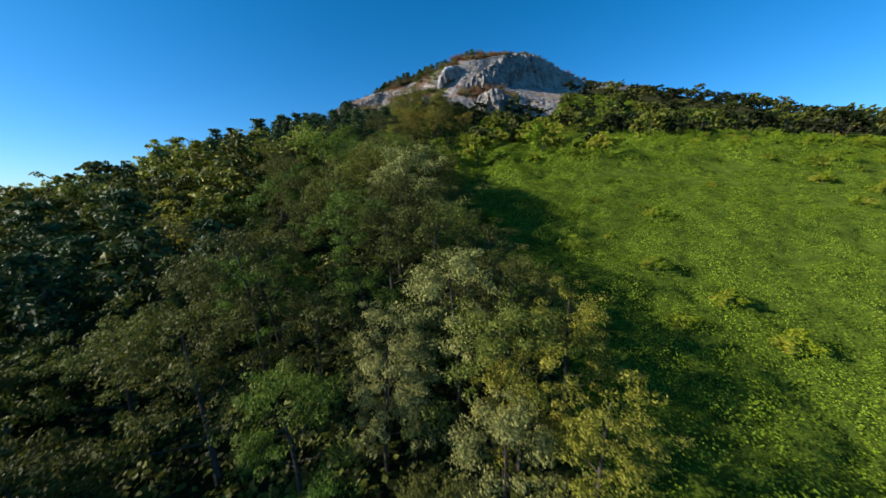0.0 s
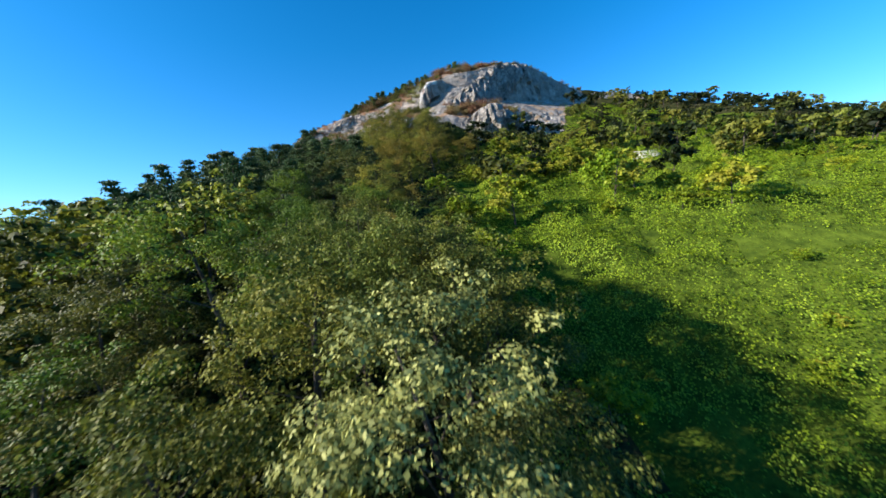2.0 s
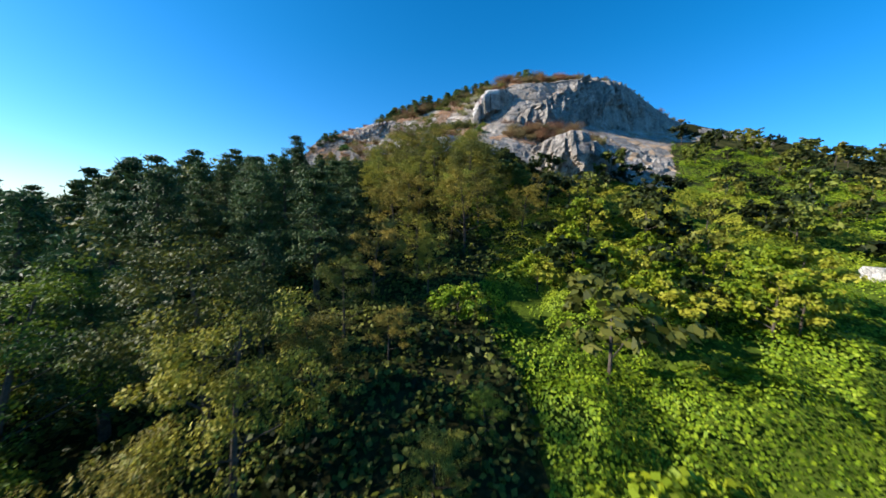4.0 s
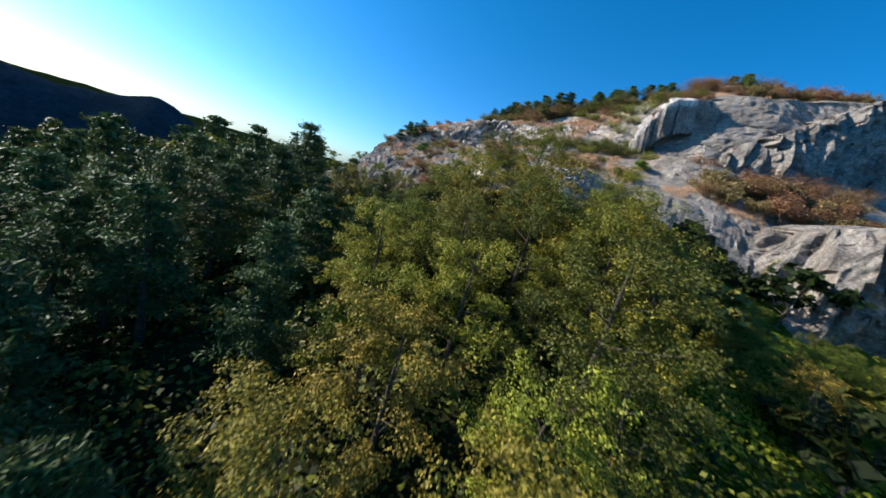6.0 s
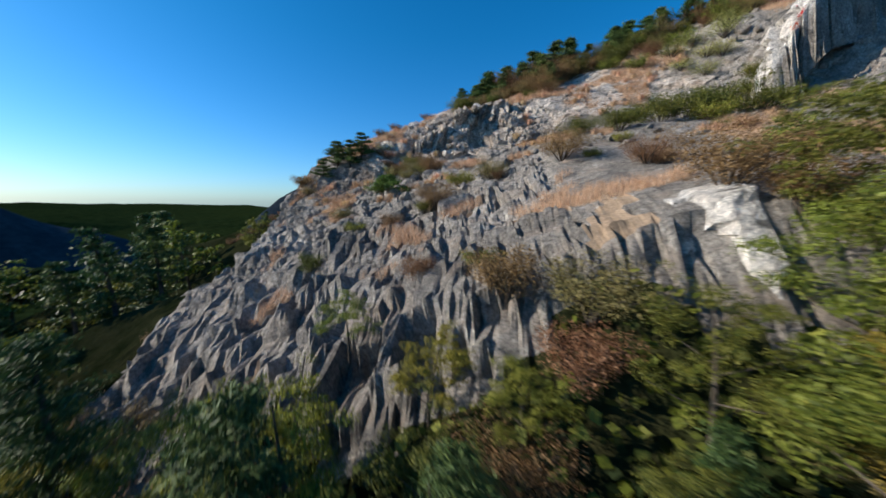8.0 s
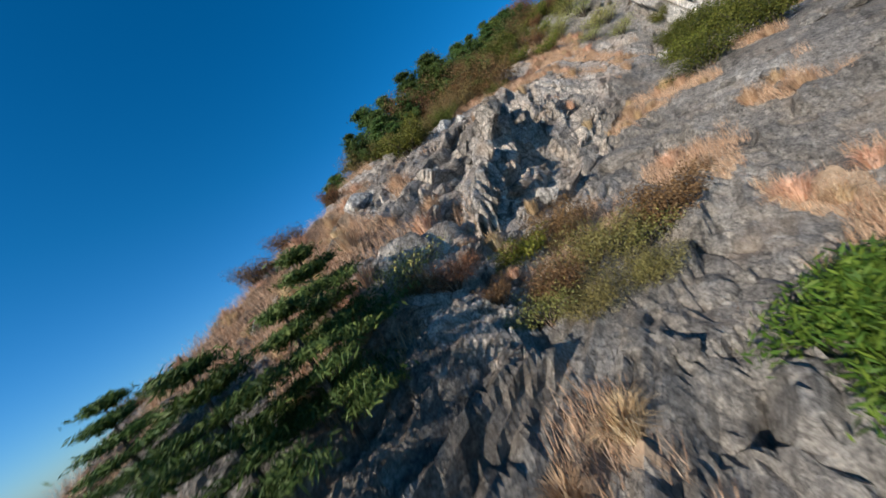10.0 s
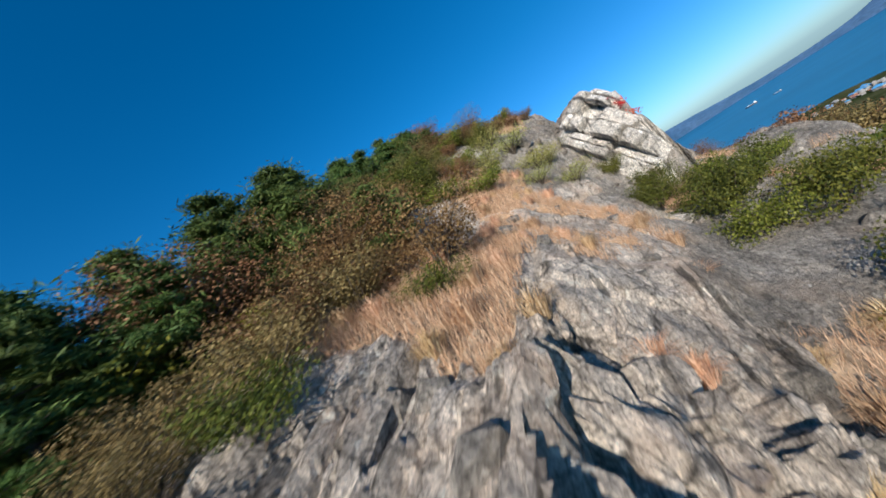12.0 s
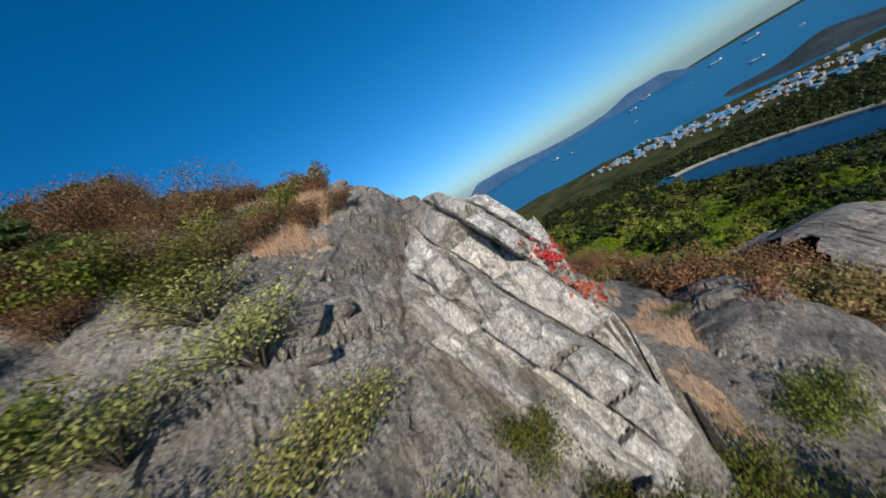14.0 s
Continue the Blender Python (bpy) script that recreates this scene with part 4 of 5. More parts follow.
def crag_face(s, t):
    """How far the crag stands out at a place along (s) and up (t) its face: leaning beds cut across by joints."""
    r = np.random.default_rng(8)
    b = s + 0.07 * t + 0.09 * fbm(s / 1.6, t / 1.9, 0, 2, 401) + 4.0
    bed_edges = 1.2 + np.cumsum(r.uniform(0.22, 0.95, 14))
    bed = np.searchsorted(bed_edges, b)
    cut = t + 7.0 - 0.4 * (b - 4) + 0.14 * fbm(s / 0.9, t / 1.1, 0, 2, 402)
    out, block, near, code = np.zeros_like(s), np.zeros_like(s), np.full(s.shape, 9.0), np.zeros(s.shape, int)
    near = np.minimum(near, np.min([np.abs(b - e) for e in bed_edges], axis=0))
    for k in range(15):
        edges = np.cumsum(r.uniform(0.55, 2.2, 14))
        shift, tilt, side = r.normal(size=16) * 0.32, r.normal(size=16) * 0.10, r.normal(size=16) * 0.5
        base = r.normal() * 0.28 - 0.12 * max(0, k - 8)
        m = bed == k
        j = np.searchsorted(edges, cut[m])
        out[m] = base + shift[j] + tilt[j] * (cut[m] - edges[np.minimum(j, 13)]) + np.clip(side[j] * (b[m] - bed_edges[min(k, 13)]), -0.3, 0.3)
        block[m] = shift[j]
        code[m] = 20 * k + j
        near[m] = np.minimum(near[m], np.min([np.abs(cut[m] - e) + 0.012 for e in edges], axis=0))
    north = np.interp(t, [-4.6, -3.9, -1.5, 1.2, 2.6, 3.8, 5.2, 6.4], [0.9, 1.5, 1.9, 1.8, 1.5, 1.2, 1.0, 0.6])
    south = np.interp(t, [-4.6, -3.6, -2.4, -1.5, 0, 0.7, 1.9, 3.9, 5.2, 6.4], [0.5, 0.1, -0.4, -0.7, -1.4, -1.9, -2.1, -1.8, -1.4, -0.8])
    ends = np.minimum(t + 3.5, 6.2 - t)
    inside = np.minimum(np.minimum(north - s, s - south), ends) + 0.9 * np.clip(block, -0.25, 0.25)
    h = np.clip(out, -0.75, 0.5) * np.clip(inside / 0.5, 0.15, 1) - 0.42 * np.exp(-(near / 0.045) ** 2) * np.clip(inside / 0.3, 0, 1) + 0.12 * fbm(s * 1.1, t * 1.1, 0, 5, 403) + 0.4 * fbm(s / 3.5, t / 3.5, 0, 2, 404)
    h = h * (1 - 0.75 * step(2.2, 3.6, t)) + 0.3 - 0.10 * np.maximum(t - 0.8, 0) ** 2 - 0.45 * (1 - np.clip(inside / 0.9, 0, 1)) ** 2
    return h, inside, code


def summit_crag():
    """The pale crag on the crest."""
    s, t = np.meshgrid(np.arange(-3.2, 3.2, 0.045), np.arange(-5.2, 7.0, 0.05), indexing="ij")
    h, inside, code = crag_face(s, t)
    fold = 1 - step(-0.42, 0.02, inside)                          # the sides run down into the ground
    f = grid_faces(*s.shape)
    f = f[inside.ravel()[f].max(1) > -0.42]
    v = CRAG["at"] + s[..., None] * CRAG["along"] + t[..., None] * CRAG["up"] + h[..., None] * CRAG["out"] - (4.2 * fold)[..., None] * np.array([-0.1, 0.03, 1.0])
    side = 1 - step(-0.35, 0.05, inside)
    broken, _ = facets(h / 1.1, t / 1.3, 0.5 + 0 * s, 411, 1.2)
    chips, _ = facets(h / 0.4, t / 0.5, 0.5 + 0 * s, 421, 1.2)
    v = v + (side * (0.5 * broken + 0.25 * chips))[..., None] * CRAG["along"]
    root = tagged(new("rock_crag"), "pale fractured crag of leaning jointed slabs on the crest", "rock")
    root.matrix_world = pose(0, 0, 0)
    v, owner, low, edge = v.reshape(-1, 3), code.ravel()[f[:, 0]], t.ravel()[f[:, 0]], inside.ravel()[f[:, 0]]
    for k in np.unique(owner):                              # one mesh for each slab between its joints
        mine = f[owner == k]
        used, index = np.unique(mine, return_inverse=True)
        mat = PALE if low[owner == k].mean() > -3.6 and low[owner == k].mean() < 3.4 else STRATA
        under(new("slab", quick_mesh("slab", v[used], index.reshape(mine.shape), [mat, ROCK], (edge[owner == k] < -0.12).astype(int))), root)
    return root


summit_crag()


def ivy(s0, t0, count, spread_, seed):
    """Leaves of a creeper lying on the face of the crag."""
    r = np.random.default_rng(seed)
    s, t = s0 + r.normal(size=count) * spread_[0], t0 + r.normal(size=count) * spread_[1]
    c = CRAG["at"] + s[:, None] * CRAG["along"] + t[:, None] * CRAG["up"] + (crag_face(s, t)[0] + r.uniform(0.02, 0.08, count))[:, None] * CRAG["out"]
    v, f = cards(c, unit(r.normal(size=(count, 3)) * 0.5 + (-0.7, 0, 0.6)), 0.09, 0.9, seed)
    return tagged(new("ivy", quick_mesh("ivy", v, f, [CRIMSON])), "crimson autumn ivy clinging to the pale crag", "ivy")


ivy(-1.25, -0.3, 90, (0.12, 0.22), 3)
ivy(-0.95, -1.2, 60, (0.1, 0.2), 4)


def cliff_mass(name, label, foot, head, bulge, seed, mat=None, res=0.35, cat="cliff", cave=None):
    """A standing rock face from a foot line to a head line, broken into columns and blocks."""
    foot, head = np.array(foot, float), np.array(head, float)
    s = np.concatenate([[0], np.cumsum(np.linalg.norm(np.diff(foot[:, :2], axis=0), axis=1))])
    nu, nv = int(s[-1] / res), int(np.max(head[:, 2] - foot[:, 2]) / res) + 6
    u = np.linspace(0, s[-1], nu)
    lo = np.stack([np.interp(u, s, foot[:, k]) for k in range(3)], -1)
    hi = np.stack([np.interp(u, s, head[:, k]) for k in range(3)], -1)
    t = np.linspace(-0.12, 1.25, nv)[None, :, None]
    face = lo[:, None] * (1 - t) + hi[:, None] * t
    over = np.clip(t - 1, 0, 1)
    face = face + over * np.array([0, 14.0, 0]) - over * np.array([0, 0, 1]) * (hi - lo)[:, None, 2:3] * 0.85
    along = np.gradient(lo[:, :2], axis=0)
    out = unit(np.stack([along[:, 1], -along[:, 0], 0 * u], -1))[:, None]
    x, y, z = face[..., 0], face[..., 1], face[..., 2]
    uu = u[:, None] + 0 * z
    col, edge = cells(uu / 2.0, z / 7.0, 0.5 + 0 * z, seed)
    blk, e2 = cells(uu / 0.9, z / 2.2, 0.5 + 0 * z, seed + 9)
    push = 1.5 * (col - 0.5) + 0.6 * (blk - 0.5) - 0.7 * np.exp(-edge * 12) - 0.2 * np.exp(-e2 * 10) + 1.3 * fbm(uu / 9, z / 9, 0, 3, seed) + 0.3 * fbm(uu / 1.1, z / 1.6, 0, 3, seed + 2)
    if cave is not None:
        push = push - cave[2] * np.exp(-((uu - cave[0]) / cave[3]) ** 4 - ((z - cave[1]) / cave[4]) ** 4)
    swell = bulge * np.sin(np.pi * np.clip(t[..., 0], 0, 1))
    v = face + out * ((push + swell) * (1 - 0.8 * over[..., 0]))[..., None]
    me = quick_mesh(name, v.reshape(-1, 3), grid_faces(nu, nv), [mat or ROCK])
    return tagged(new(name, me), label, cat)


cliff_mass("summit_cliff", "tall grey columnar cliff below the mountain top",
           [(19, 107.5, 29), (22, 107.5, 30), (28, 110, 32), (36, 115, 34), (48, 123, 36), (58, 130, 38), (68, 136.5, 41), (74, 139, 41)],
           [(20, 110.5, 34), (23, 110.5, 36), (28, 113, 39.5), (36, 118.5, 45.5), (48, 126.5, 47.5), (58, 133, 45), (68, 138.5, 43.5), (74, 140.5, 42)], 0.5, 60, CLIFF, cave=(31.0, 38.2, 3.0, 4.5, 1.8))
cliff_mass("lower_crag", "rounded grey outcrop standing out of the thicket below the cliff",
           [(16.5, 94.5, 18), (19.5, 90.3, 17), (24, 89.5, 17.5), (29, 91, 18), (33.5, 95.5, 19)],
           [(18.8, 96.2, 24.2), (20.8, 93, 25.4), (24, 92.2, 26.2), (28, 94, 25.2), (31, 97.4, 23)], 1.7, 70, CLIFF, cat="rock")
cliff_mass("grey_slab", "broad smooth grey rock slab below the cliff",
           [(32, 97, 18.5), (38, 95.5, 17), (44, 95, 17), (52, 99, 19)],
           [(34, 105, 26), (39, 106, 27.5), (45, 108, 28), (51, 111, 27)], 0.3, 80, CLIFF, cat="rock")
cliff_mass("bedded_ledge", "pale bedded rock ledge above the tree tops",
           [(-4, 94.5, 19.5), (1, 93.6, 20), (7, 94, 21), (13, 95.5, 21)],
           [(-3.5, 97.5, 24.3), (1.2, 96.6, 25.4), (7, 97, 25.3), (12.5, 98.5, 25)], 0.4, 90, PALE, cat="rock")

def whaleback(place, size, turn, seed):
    """A long smooth rock hump with shallow steps and cracks."""
    nu, nv = 90, 60
    u, v = np.meshgrid(np.linspace(0, 2 * math.pi, nu), np.linspace(-0.15, math.pi / 2, nv), indexing="ij")
    p = np.stack([np.cos(u) * np.cos(v), np.sin(u) * np.cos(v), np.sin(v)], -1)
    w = p * np.array(size)
    big, edge = facets(w[..., 0] / 2.4, w[..., 1] / 3.4, w[..., 2] / 2.0, seed, 1.2)
    small, e2 = facets(w[..., 0] / 0.8, w[..., 1] / 1.4, w[..., 2] / 0.8, seed + 7, 1.0)
    w = w + p * (0.4 * big + 0.12 * small - 0.15 * np.exp(-edge * 14) + 0.5 * fbm(w[..., 0] / 3, w[..., 1] / 3, w[..., 2] / 3, 4, seed))[..., None]
    ob = tagged(new("rock_hump", quick_mesh("rock_hump", w.reshape(-1, 3), grid_faces(nu, nv), [ROCK])), "long smooth grey rock hump below the crag", "rock")
    ob.matrix_world = pose(*place, 0, 0, turn)
    return ob


whaleback((15.6, 106.6, 25.6), (6.4, 4.0, 5.4), -38, 301)
jagged("boulder", "large pale boulder half buried in the vine slope", (39, 67.8, 9.9), (2.0, 1.4, 0.85), PALE, 1)
for k, (x, y, s, m) in enumerate([(-8.1, 119.0, 0.45, PALE), (-7.9, 118.2, 0.36, PALE), (-10.4, 115.3, 0.42, PALE), (5.2, 113.5, 0.4, PALE), (22, 124.6, 1.1, PALE),
                                  (-13.9, 118.9, 0.5, PALE), (-9.6, 121.2, 0.5, ROCK), (-10.2, 120.6, 0.4, ROCK), (-7.5, 114.2, 0.7, ROCK), (12.6, 116.4, 0.6, ROCK)]):
    jagged("boulder", "angular pale boulder lying on the rock" if m is PALE else "angular grey boulder lying on the rock", (x, y, float(ground(x, y)) + 0.25 * s), (s, s * 0.8, s * 0.7), m, 20 + k, turn=40 * k)
stones = [jagged("stone", "small angular grey stone on the rock", (-15, 112, float(ground(-15, 112)) + 0.1), (0.22, 0.17, 0.14), ROCK, 60 + k, "stone", detail=1) for k in range(3)]
X, Y, Z = scatter(-24, 14, 106, 122, 1.35, 61, lambda x, y: (rockiness(x, y) > 0.5) & (fbm(x / 4, y / 4, 0, 2, 62) > 0.05))
some = np.unique(np.linspace(0, len(X) - 1, 180).astype(int))
plant([(s, 0.3) for s in stones], X[some], Y[some], Z[some], 63, 0.5, 1.8, -0.05)

# ---- shrubs, dwarf pines and grass along the crest ----
rust = [(shrub("autumn_shrub", "rust brown autumn shrub on the rocky crest", H(20 + k), h, s, int(1.6 * n), 0.054, m, 200 + k, 14), h) for k, (h, s, n, m) in enumerate([(2.0, 1.6, 5200, RUST), (1.5, 1.3, 3800, RUST), (1.7, 1.4, 4200, TAWNY)])]
far_rust = [(shrub("cliff_shrub", "rust brown autumn shrub below the cliff", H(37 + k), h, s, 2000, 0.13, (RUST, TAWNY)[k], 205 + k), h) for k, (h, s) in enumerate([(2.0, 1.7), (1.5, 1.4)])]
green_bush = [(shrub("green_shrub", "leafy green shrub among the rocks", H(23 + k), h, s, n, 0.085, m, 210 + k, 12), h) for k, (h, s, n, m) in enumerate([(1.8, 1.7, 4800, BUSH), (1.3, 1.3, 3400, OAK)])]
sparse = [(shrub("sparse_shrub", "thin olive shrub with bare twigs on the rock", H(26), 1.5, 1.5, 2200, 0.075, SILVER, 220, 24), 1.5)]
crest_pines = [(pine("crest_pine", "small wind-bent dark pine on the crest", H(28 + k), h, s, n, 0.24, 230 + k, 0.3, CREST_NEEDLE, 0.16), h) for k, (h, s, n) in enumerate([(3.4, 2.2, 9000), (2.6, 1.8, 4200)])]
dwarf = (pine("dwarf_pine", "low spreading bright green pine on the rock", H(31), 1.5, 2.4, 8000, 0.22, 240, 0.5, DWARF, 0.2), 1.5)
tufts = [(grass_tuft("grass_tussock", "dry straw-coloured grass tussock on the rock", H(33 + k), 0.7, 0.6, 260, STRAW, 250 + k), 0.7) for k in range(2)]


def at(x, y):
    return np.array([x]), np.array([y]), ground(np.array([x]), np.array([y]))


behind = lambda x, y: (y > across(x, Y_TOP) + 1.6 + 1.5 * fbm(x / 3, y / 3, 0, 2, 5)) & (y < across(x, Y_CREST) + 9) & ~((x > 8) & (x < 19) & (y < 119.5))
X, Y, Z = scatter(-34, 76, 113, 150, 2.1, 71, behind)
kind = fbm(X / 5, Y / 5, 0, 3, 72)
back_side = Y - across(X, Y_CREST)
near_crest = (X > -26) & (X < 22)
X_edge = X < -10
low_shrub = X_edge & (back_side > -1.2)
p_ok = ((kind > 0.34) | ((back_side > -1) & (kind > -0.2))) & (X > -9) & (X < 12)
g_ok = ~p_ok & ~X_edge & (kind < -0.34)
r_ok = ~p_ok & ~g_ok & ~X_edge
plant(rust[1:2], X[low_shrub], Y[low_shrub], Z[low_shrub], 79, 0.35, 0.65)
plant(crest_pines[1:], X[p_ok][::3], Y[p_ok][::3], Z[p_ok][::3], 73, 0.5, 1.1)
plant(rust, X[p_ok][1::3], Y[p_ok][1::3], Z[p_ok][1::3], 83, 0.5, 1.1)
plant(green_bush, X[p_ok][2::3], Y[p_ok][2::3], Z[p_ok][2::3], 84, 0.5, 1.1)
plant(green_bush, X[g_ok & near_crest], Y[g_ok & near_crest], Z[g_ok & near_crest], 74, 0.6, 1.1)
plant(rust, X[r_ok & near_crest], Y[r_ok & near_crest], Z[r_ok & near_crest], 75, 0.6, 1.15)
far = (r_ok | g_ok) & ~near_crest
plant(far_rust, X[far], Y[far], Z[far], 76, 0.5, 1.0)
# the rusty thicket on the terrace between the cliff and the lower crag
X, Y, Z = scatter(17, 34, 97.5, 106, 2.0, 131, lambda x, y: (y < across(x, Y_FOOT) - 4) & (y > 97.5 + 0.35 * np.abs(x - 23)) & (fbm(x / 5, y / 5, 0, 2, 132) > -0.25))
plant(far_rust, X, Y, Z, 133, 0.8, 1.35)
# bushes in the clefts of the rock slope
X, Y, Z = scatter(-16, 18, 97, 109, 2.6, 86, lambda x, y: fbm(x / 3.5, y / 3.5, 0, 3, 87) > 0.12)
plant(rust, X[::2], Y[::2], Z[::2], 87, 0.35, 0.75)
plant(green_bush, X[1::2], Y[1::2], Z[1::2], 88, 0.3, 0.6)
plant(green_bush, *at(-9.3, 107.4), 89, 0.7, 0.75)
X, Y, Z = scatter(-20, 8, 93, 98.5, 2.9, 90, lambda x, y: fbm(x / 4, y / 4, 0, 2, 93) > -0.1)
plant(rust, X, Y, Z, 91, 0.8, 1.25)
# the pines that stand against the sky, and the rusty bushes before them
for (x, y, s) in ((-9.4, 123.4, 0.55), (-8.0, 122.6, 0.6), (-6.6, 123.8, 0.7), (-5.2, 122.8, 0.7), (-4.6, 124.6, 0.85), (-3.2, 123.4, 0.8), (-2.0, 124.4, 0.95), (-1.4, 122.8, 0.85), (0.0, 123.8, 0.95), (1.6, 124.2, 0.9),
                  (5.6, 123.0, 0.75), (8.4, 122.6, 0.7), (13.6, 121.6, 0.6), (-20.6, 116.8, 0.5), (-19.6, 115.0, 0.62), (-18.5, 114.8, 0.62), (-17.7, 115.4, 0.6), (-20.5, 114.0, 0.55)):
    plant(crest_pines[:1], *at(x, y), int(30 * (x + y)), s, s * 1.03)
for (x, y, s) in ((-7.4, 120.8, 0.6), (-5.8, 120.4, 0.8), (-4.6, 121.2, 0.95), (-3.4, 120.4, 1.0), (-2.2, 121.2, 1.1), (-1.0, 120.5, 1.0), (0.4, 121.2, 1.1), (1.8, 121.4, 1.0), (3.2, 121.8, 1.0), (4.8, 122.0, 0.9), (6.6, 121.6, 0.9),
                  (8.2, 120.8, 0.8), (13.2, 118.6, 0.9), (14.6, 118.2, 1.0), (15.8, 117.6, 1.0), (16.6, 116.4, 0.9), (14.0, 119.8, 1.0), (12.4, 120.6, 0.9), (17.6, 115.4, 0.8), (-9.0, 122.2, 0.6)):
    plant(rust if int(10 * x) % 3 else green_bush[:1], *at(x, y), int(40 * (x + y)), s * (0.8 if x > 9 else 1.0), s * (0.85 if x > 9 else 1.05))
for (x, y, s) in ((9.2, 121.2, 0.6), (11.0, 121.4, 0.7), (12.7, 111.4, 0.6), (12.5, 112.4, 0.6), (12.6, 110.6, 0.6), (15.4, 119.2, 1.0), (17.2, 117.4, 0.9), (13.4, 120.4, 1.1)):
    plant(green_bush, *at(x, y), int(60 * (x + y)), s, s * 1.05)
# taller growth behind the crest, which closes the skyline
X, Y, Z = scatter(-7, 32, 121.5, 140, 1.9, 121, lambda x, y: (y > across(x, Y_CREST) - 1.6) & (y < across(x, Y_CREST) + 6))
tall = fbm(X / 4, Y / 4, 0, 3, 122)
plant(crest_pines, X[tall > 0.12], Y[tall > 0.12], Z[tall > 0.12], 123, 0.7, 1.0)
plant(rust[:1], X[tall < -0.12], Y[tall < -0.12], Z[tall < -0.12], 124, 0.9, 1.35)
mid_ = np.abs(tall) <= 0.12
plant(rust[2:], X[mid_], Y[mid_], Z[mid_], 125, 0.9, 1.3)
# the hollow below the crag, and single bushes
for (x, y, s) in ((2.8, 112.2, 0.9), (-1.0, 111.6, 0.8), (5.4, 111.8, 1.0), (7.3, 111.2, 1.1), (8.2, 113.2, 0.8), (10.6, 112.6, 0.75), (11.6, 113.6, 0.6), (9.3, 109.6, 1.0), (3.6, 110.2, 1.0), (0.8, 109.6, 0.9), (6.0, 109.0, 1.0), (11.0, 110.6, 0.9),
                  (-3.4, 118.7, 0.45), (-6.6, 120.0, 0.5), (-13.4, 114.8, 0.55), (12.4, 107.5, 0.8), (4.0, 101.5, 0.9), (9.5, 99.5, 1.1), (-8.6, 120.4, 0.6), (-4.0, 121.9, 0.7)):
    plant(green_bush, *at(x, y), int(50 * (x + y)), s, s * 1.05)
for (x, y, s) in ((-13.0, 113.4, 0.8), (-14.2, 113.9, 0.6), (-15.4, 115.2, 0.45), (-15.3, 114.5, 0.5), (-14.5, 113.3, 0.55), (-13.4, 112.6, 0.6), (-16.2, 115.4, 0.4), (-12.2, 114.4, 0.7), (-22.4, 114.4, 0.85), (-21.4, 113.2, 0.5), (-11.5, 112.4, 0.9), (9.0, 112.0, 0.8), (12.2, 111.4, 0.6), (20, 102, 1.2), (24, 103.5, 1.2), (28, 105.5, 1.2), (16, 99.5, 1.0), (-4, 105, 0.9), (21.5, 100.2, 1.0),
                  (22.5, 104.5, 1.1), (26, 106.5, 1.3), (26, 102, 1.1), (30, 107.5, 1.2), (-7.5, 106, 0.8), (-1.0, 102.5, 0.8), (-10.5, 104.5, 0.8)):
    plant(rust, *at(x, y), int(70 * (x + y)), s, s * 1.05)
for (x, y, s) in ((-15.8, 115.7, 0.6), (-14.9, 114.0, 0.55), (-12.2, 112.9, 0.6), (11.8, 117.2, 1.0), (10.2, 116.6, 0.9), (12.6, 118.2, 0.9), (8.6, 118.6, 0.9), (10.4, 118.8, 0.9), (9.4, 115.4, 0.8), (11.0, 116.0, 0.8), (8.4, 116.8, 0.7)):
    plant(sparse, *at(x, y), int(90 * (x + y)), s, s * 1.05)
plant([dwarf], *at(-14.3, 110.1), 77, 0.75, 0.8)
plant([dwarf], *at(11.2, 104.0), 78, 0.55, 0.6)

ledges = lambda x, y: (rockiness(x, y) > 0.35) & (dryness(x, y) > -0.04)
X, Y, Z = scatter(-25, 13, 106, 122, 0.95, 81, ledges)
some = np.unique(np.linspace(0, len(X) - 1, 290).astype(int))
plant(tufts, X[some], Y[some], Z[some], 82, 0.4, 0.9, 0.03)


def dry_grass():
    """Short dry grass on the ledges."""
    r = np.random.default_rng(91)
    n = 560000
    x, y = r.uniform(-27, 24, n), r.uniform(98, 123, n)
    ok = (rockiness(x, y) > 0.3) & (dryness(x, y) > -0.06) & (r.uniform(0, 1, n) < 0.95)
    x, y = x[ok], y[ok]
    e = 0.3
    slope = np.hypot(ground(x + e, y) - ground(x - e, y), ground(x, y + e) - ground(x, y - e)) / (2 * e)
    x, y = x[slope < 1.1], y[slope < 1.1]
    z = ground(x, y)
    foot = np.stack([x, y, z - 0.03], -1)
    a, h = r.uniform(0, 6.28, len(x)), r.uniform(0.12, 0.42, len(x))
    tip = foot + np.stack([np.cos(a) * h * 0.5, np.sin(a) * h * 0.5, h], -1)
    side = np.stack([-np.sin(a), np.cos(a), 0 * a], -1) * 0.006
    v = np.stack([foot - side, foot + side, tip + side * 0.2, tip - side * 0.2], 1).reshape(-1, 3)
    ob = new("dry_grass", quick_mesh("dry_grass", v, np.arange(len(v)).reshape(-1, 4), [STRAW]))
    return tagged(ob, "short dry tawny grass on the rock ledges", "grass", kind="stuff")


dry_grass()


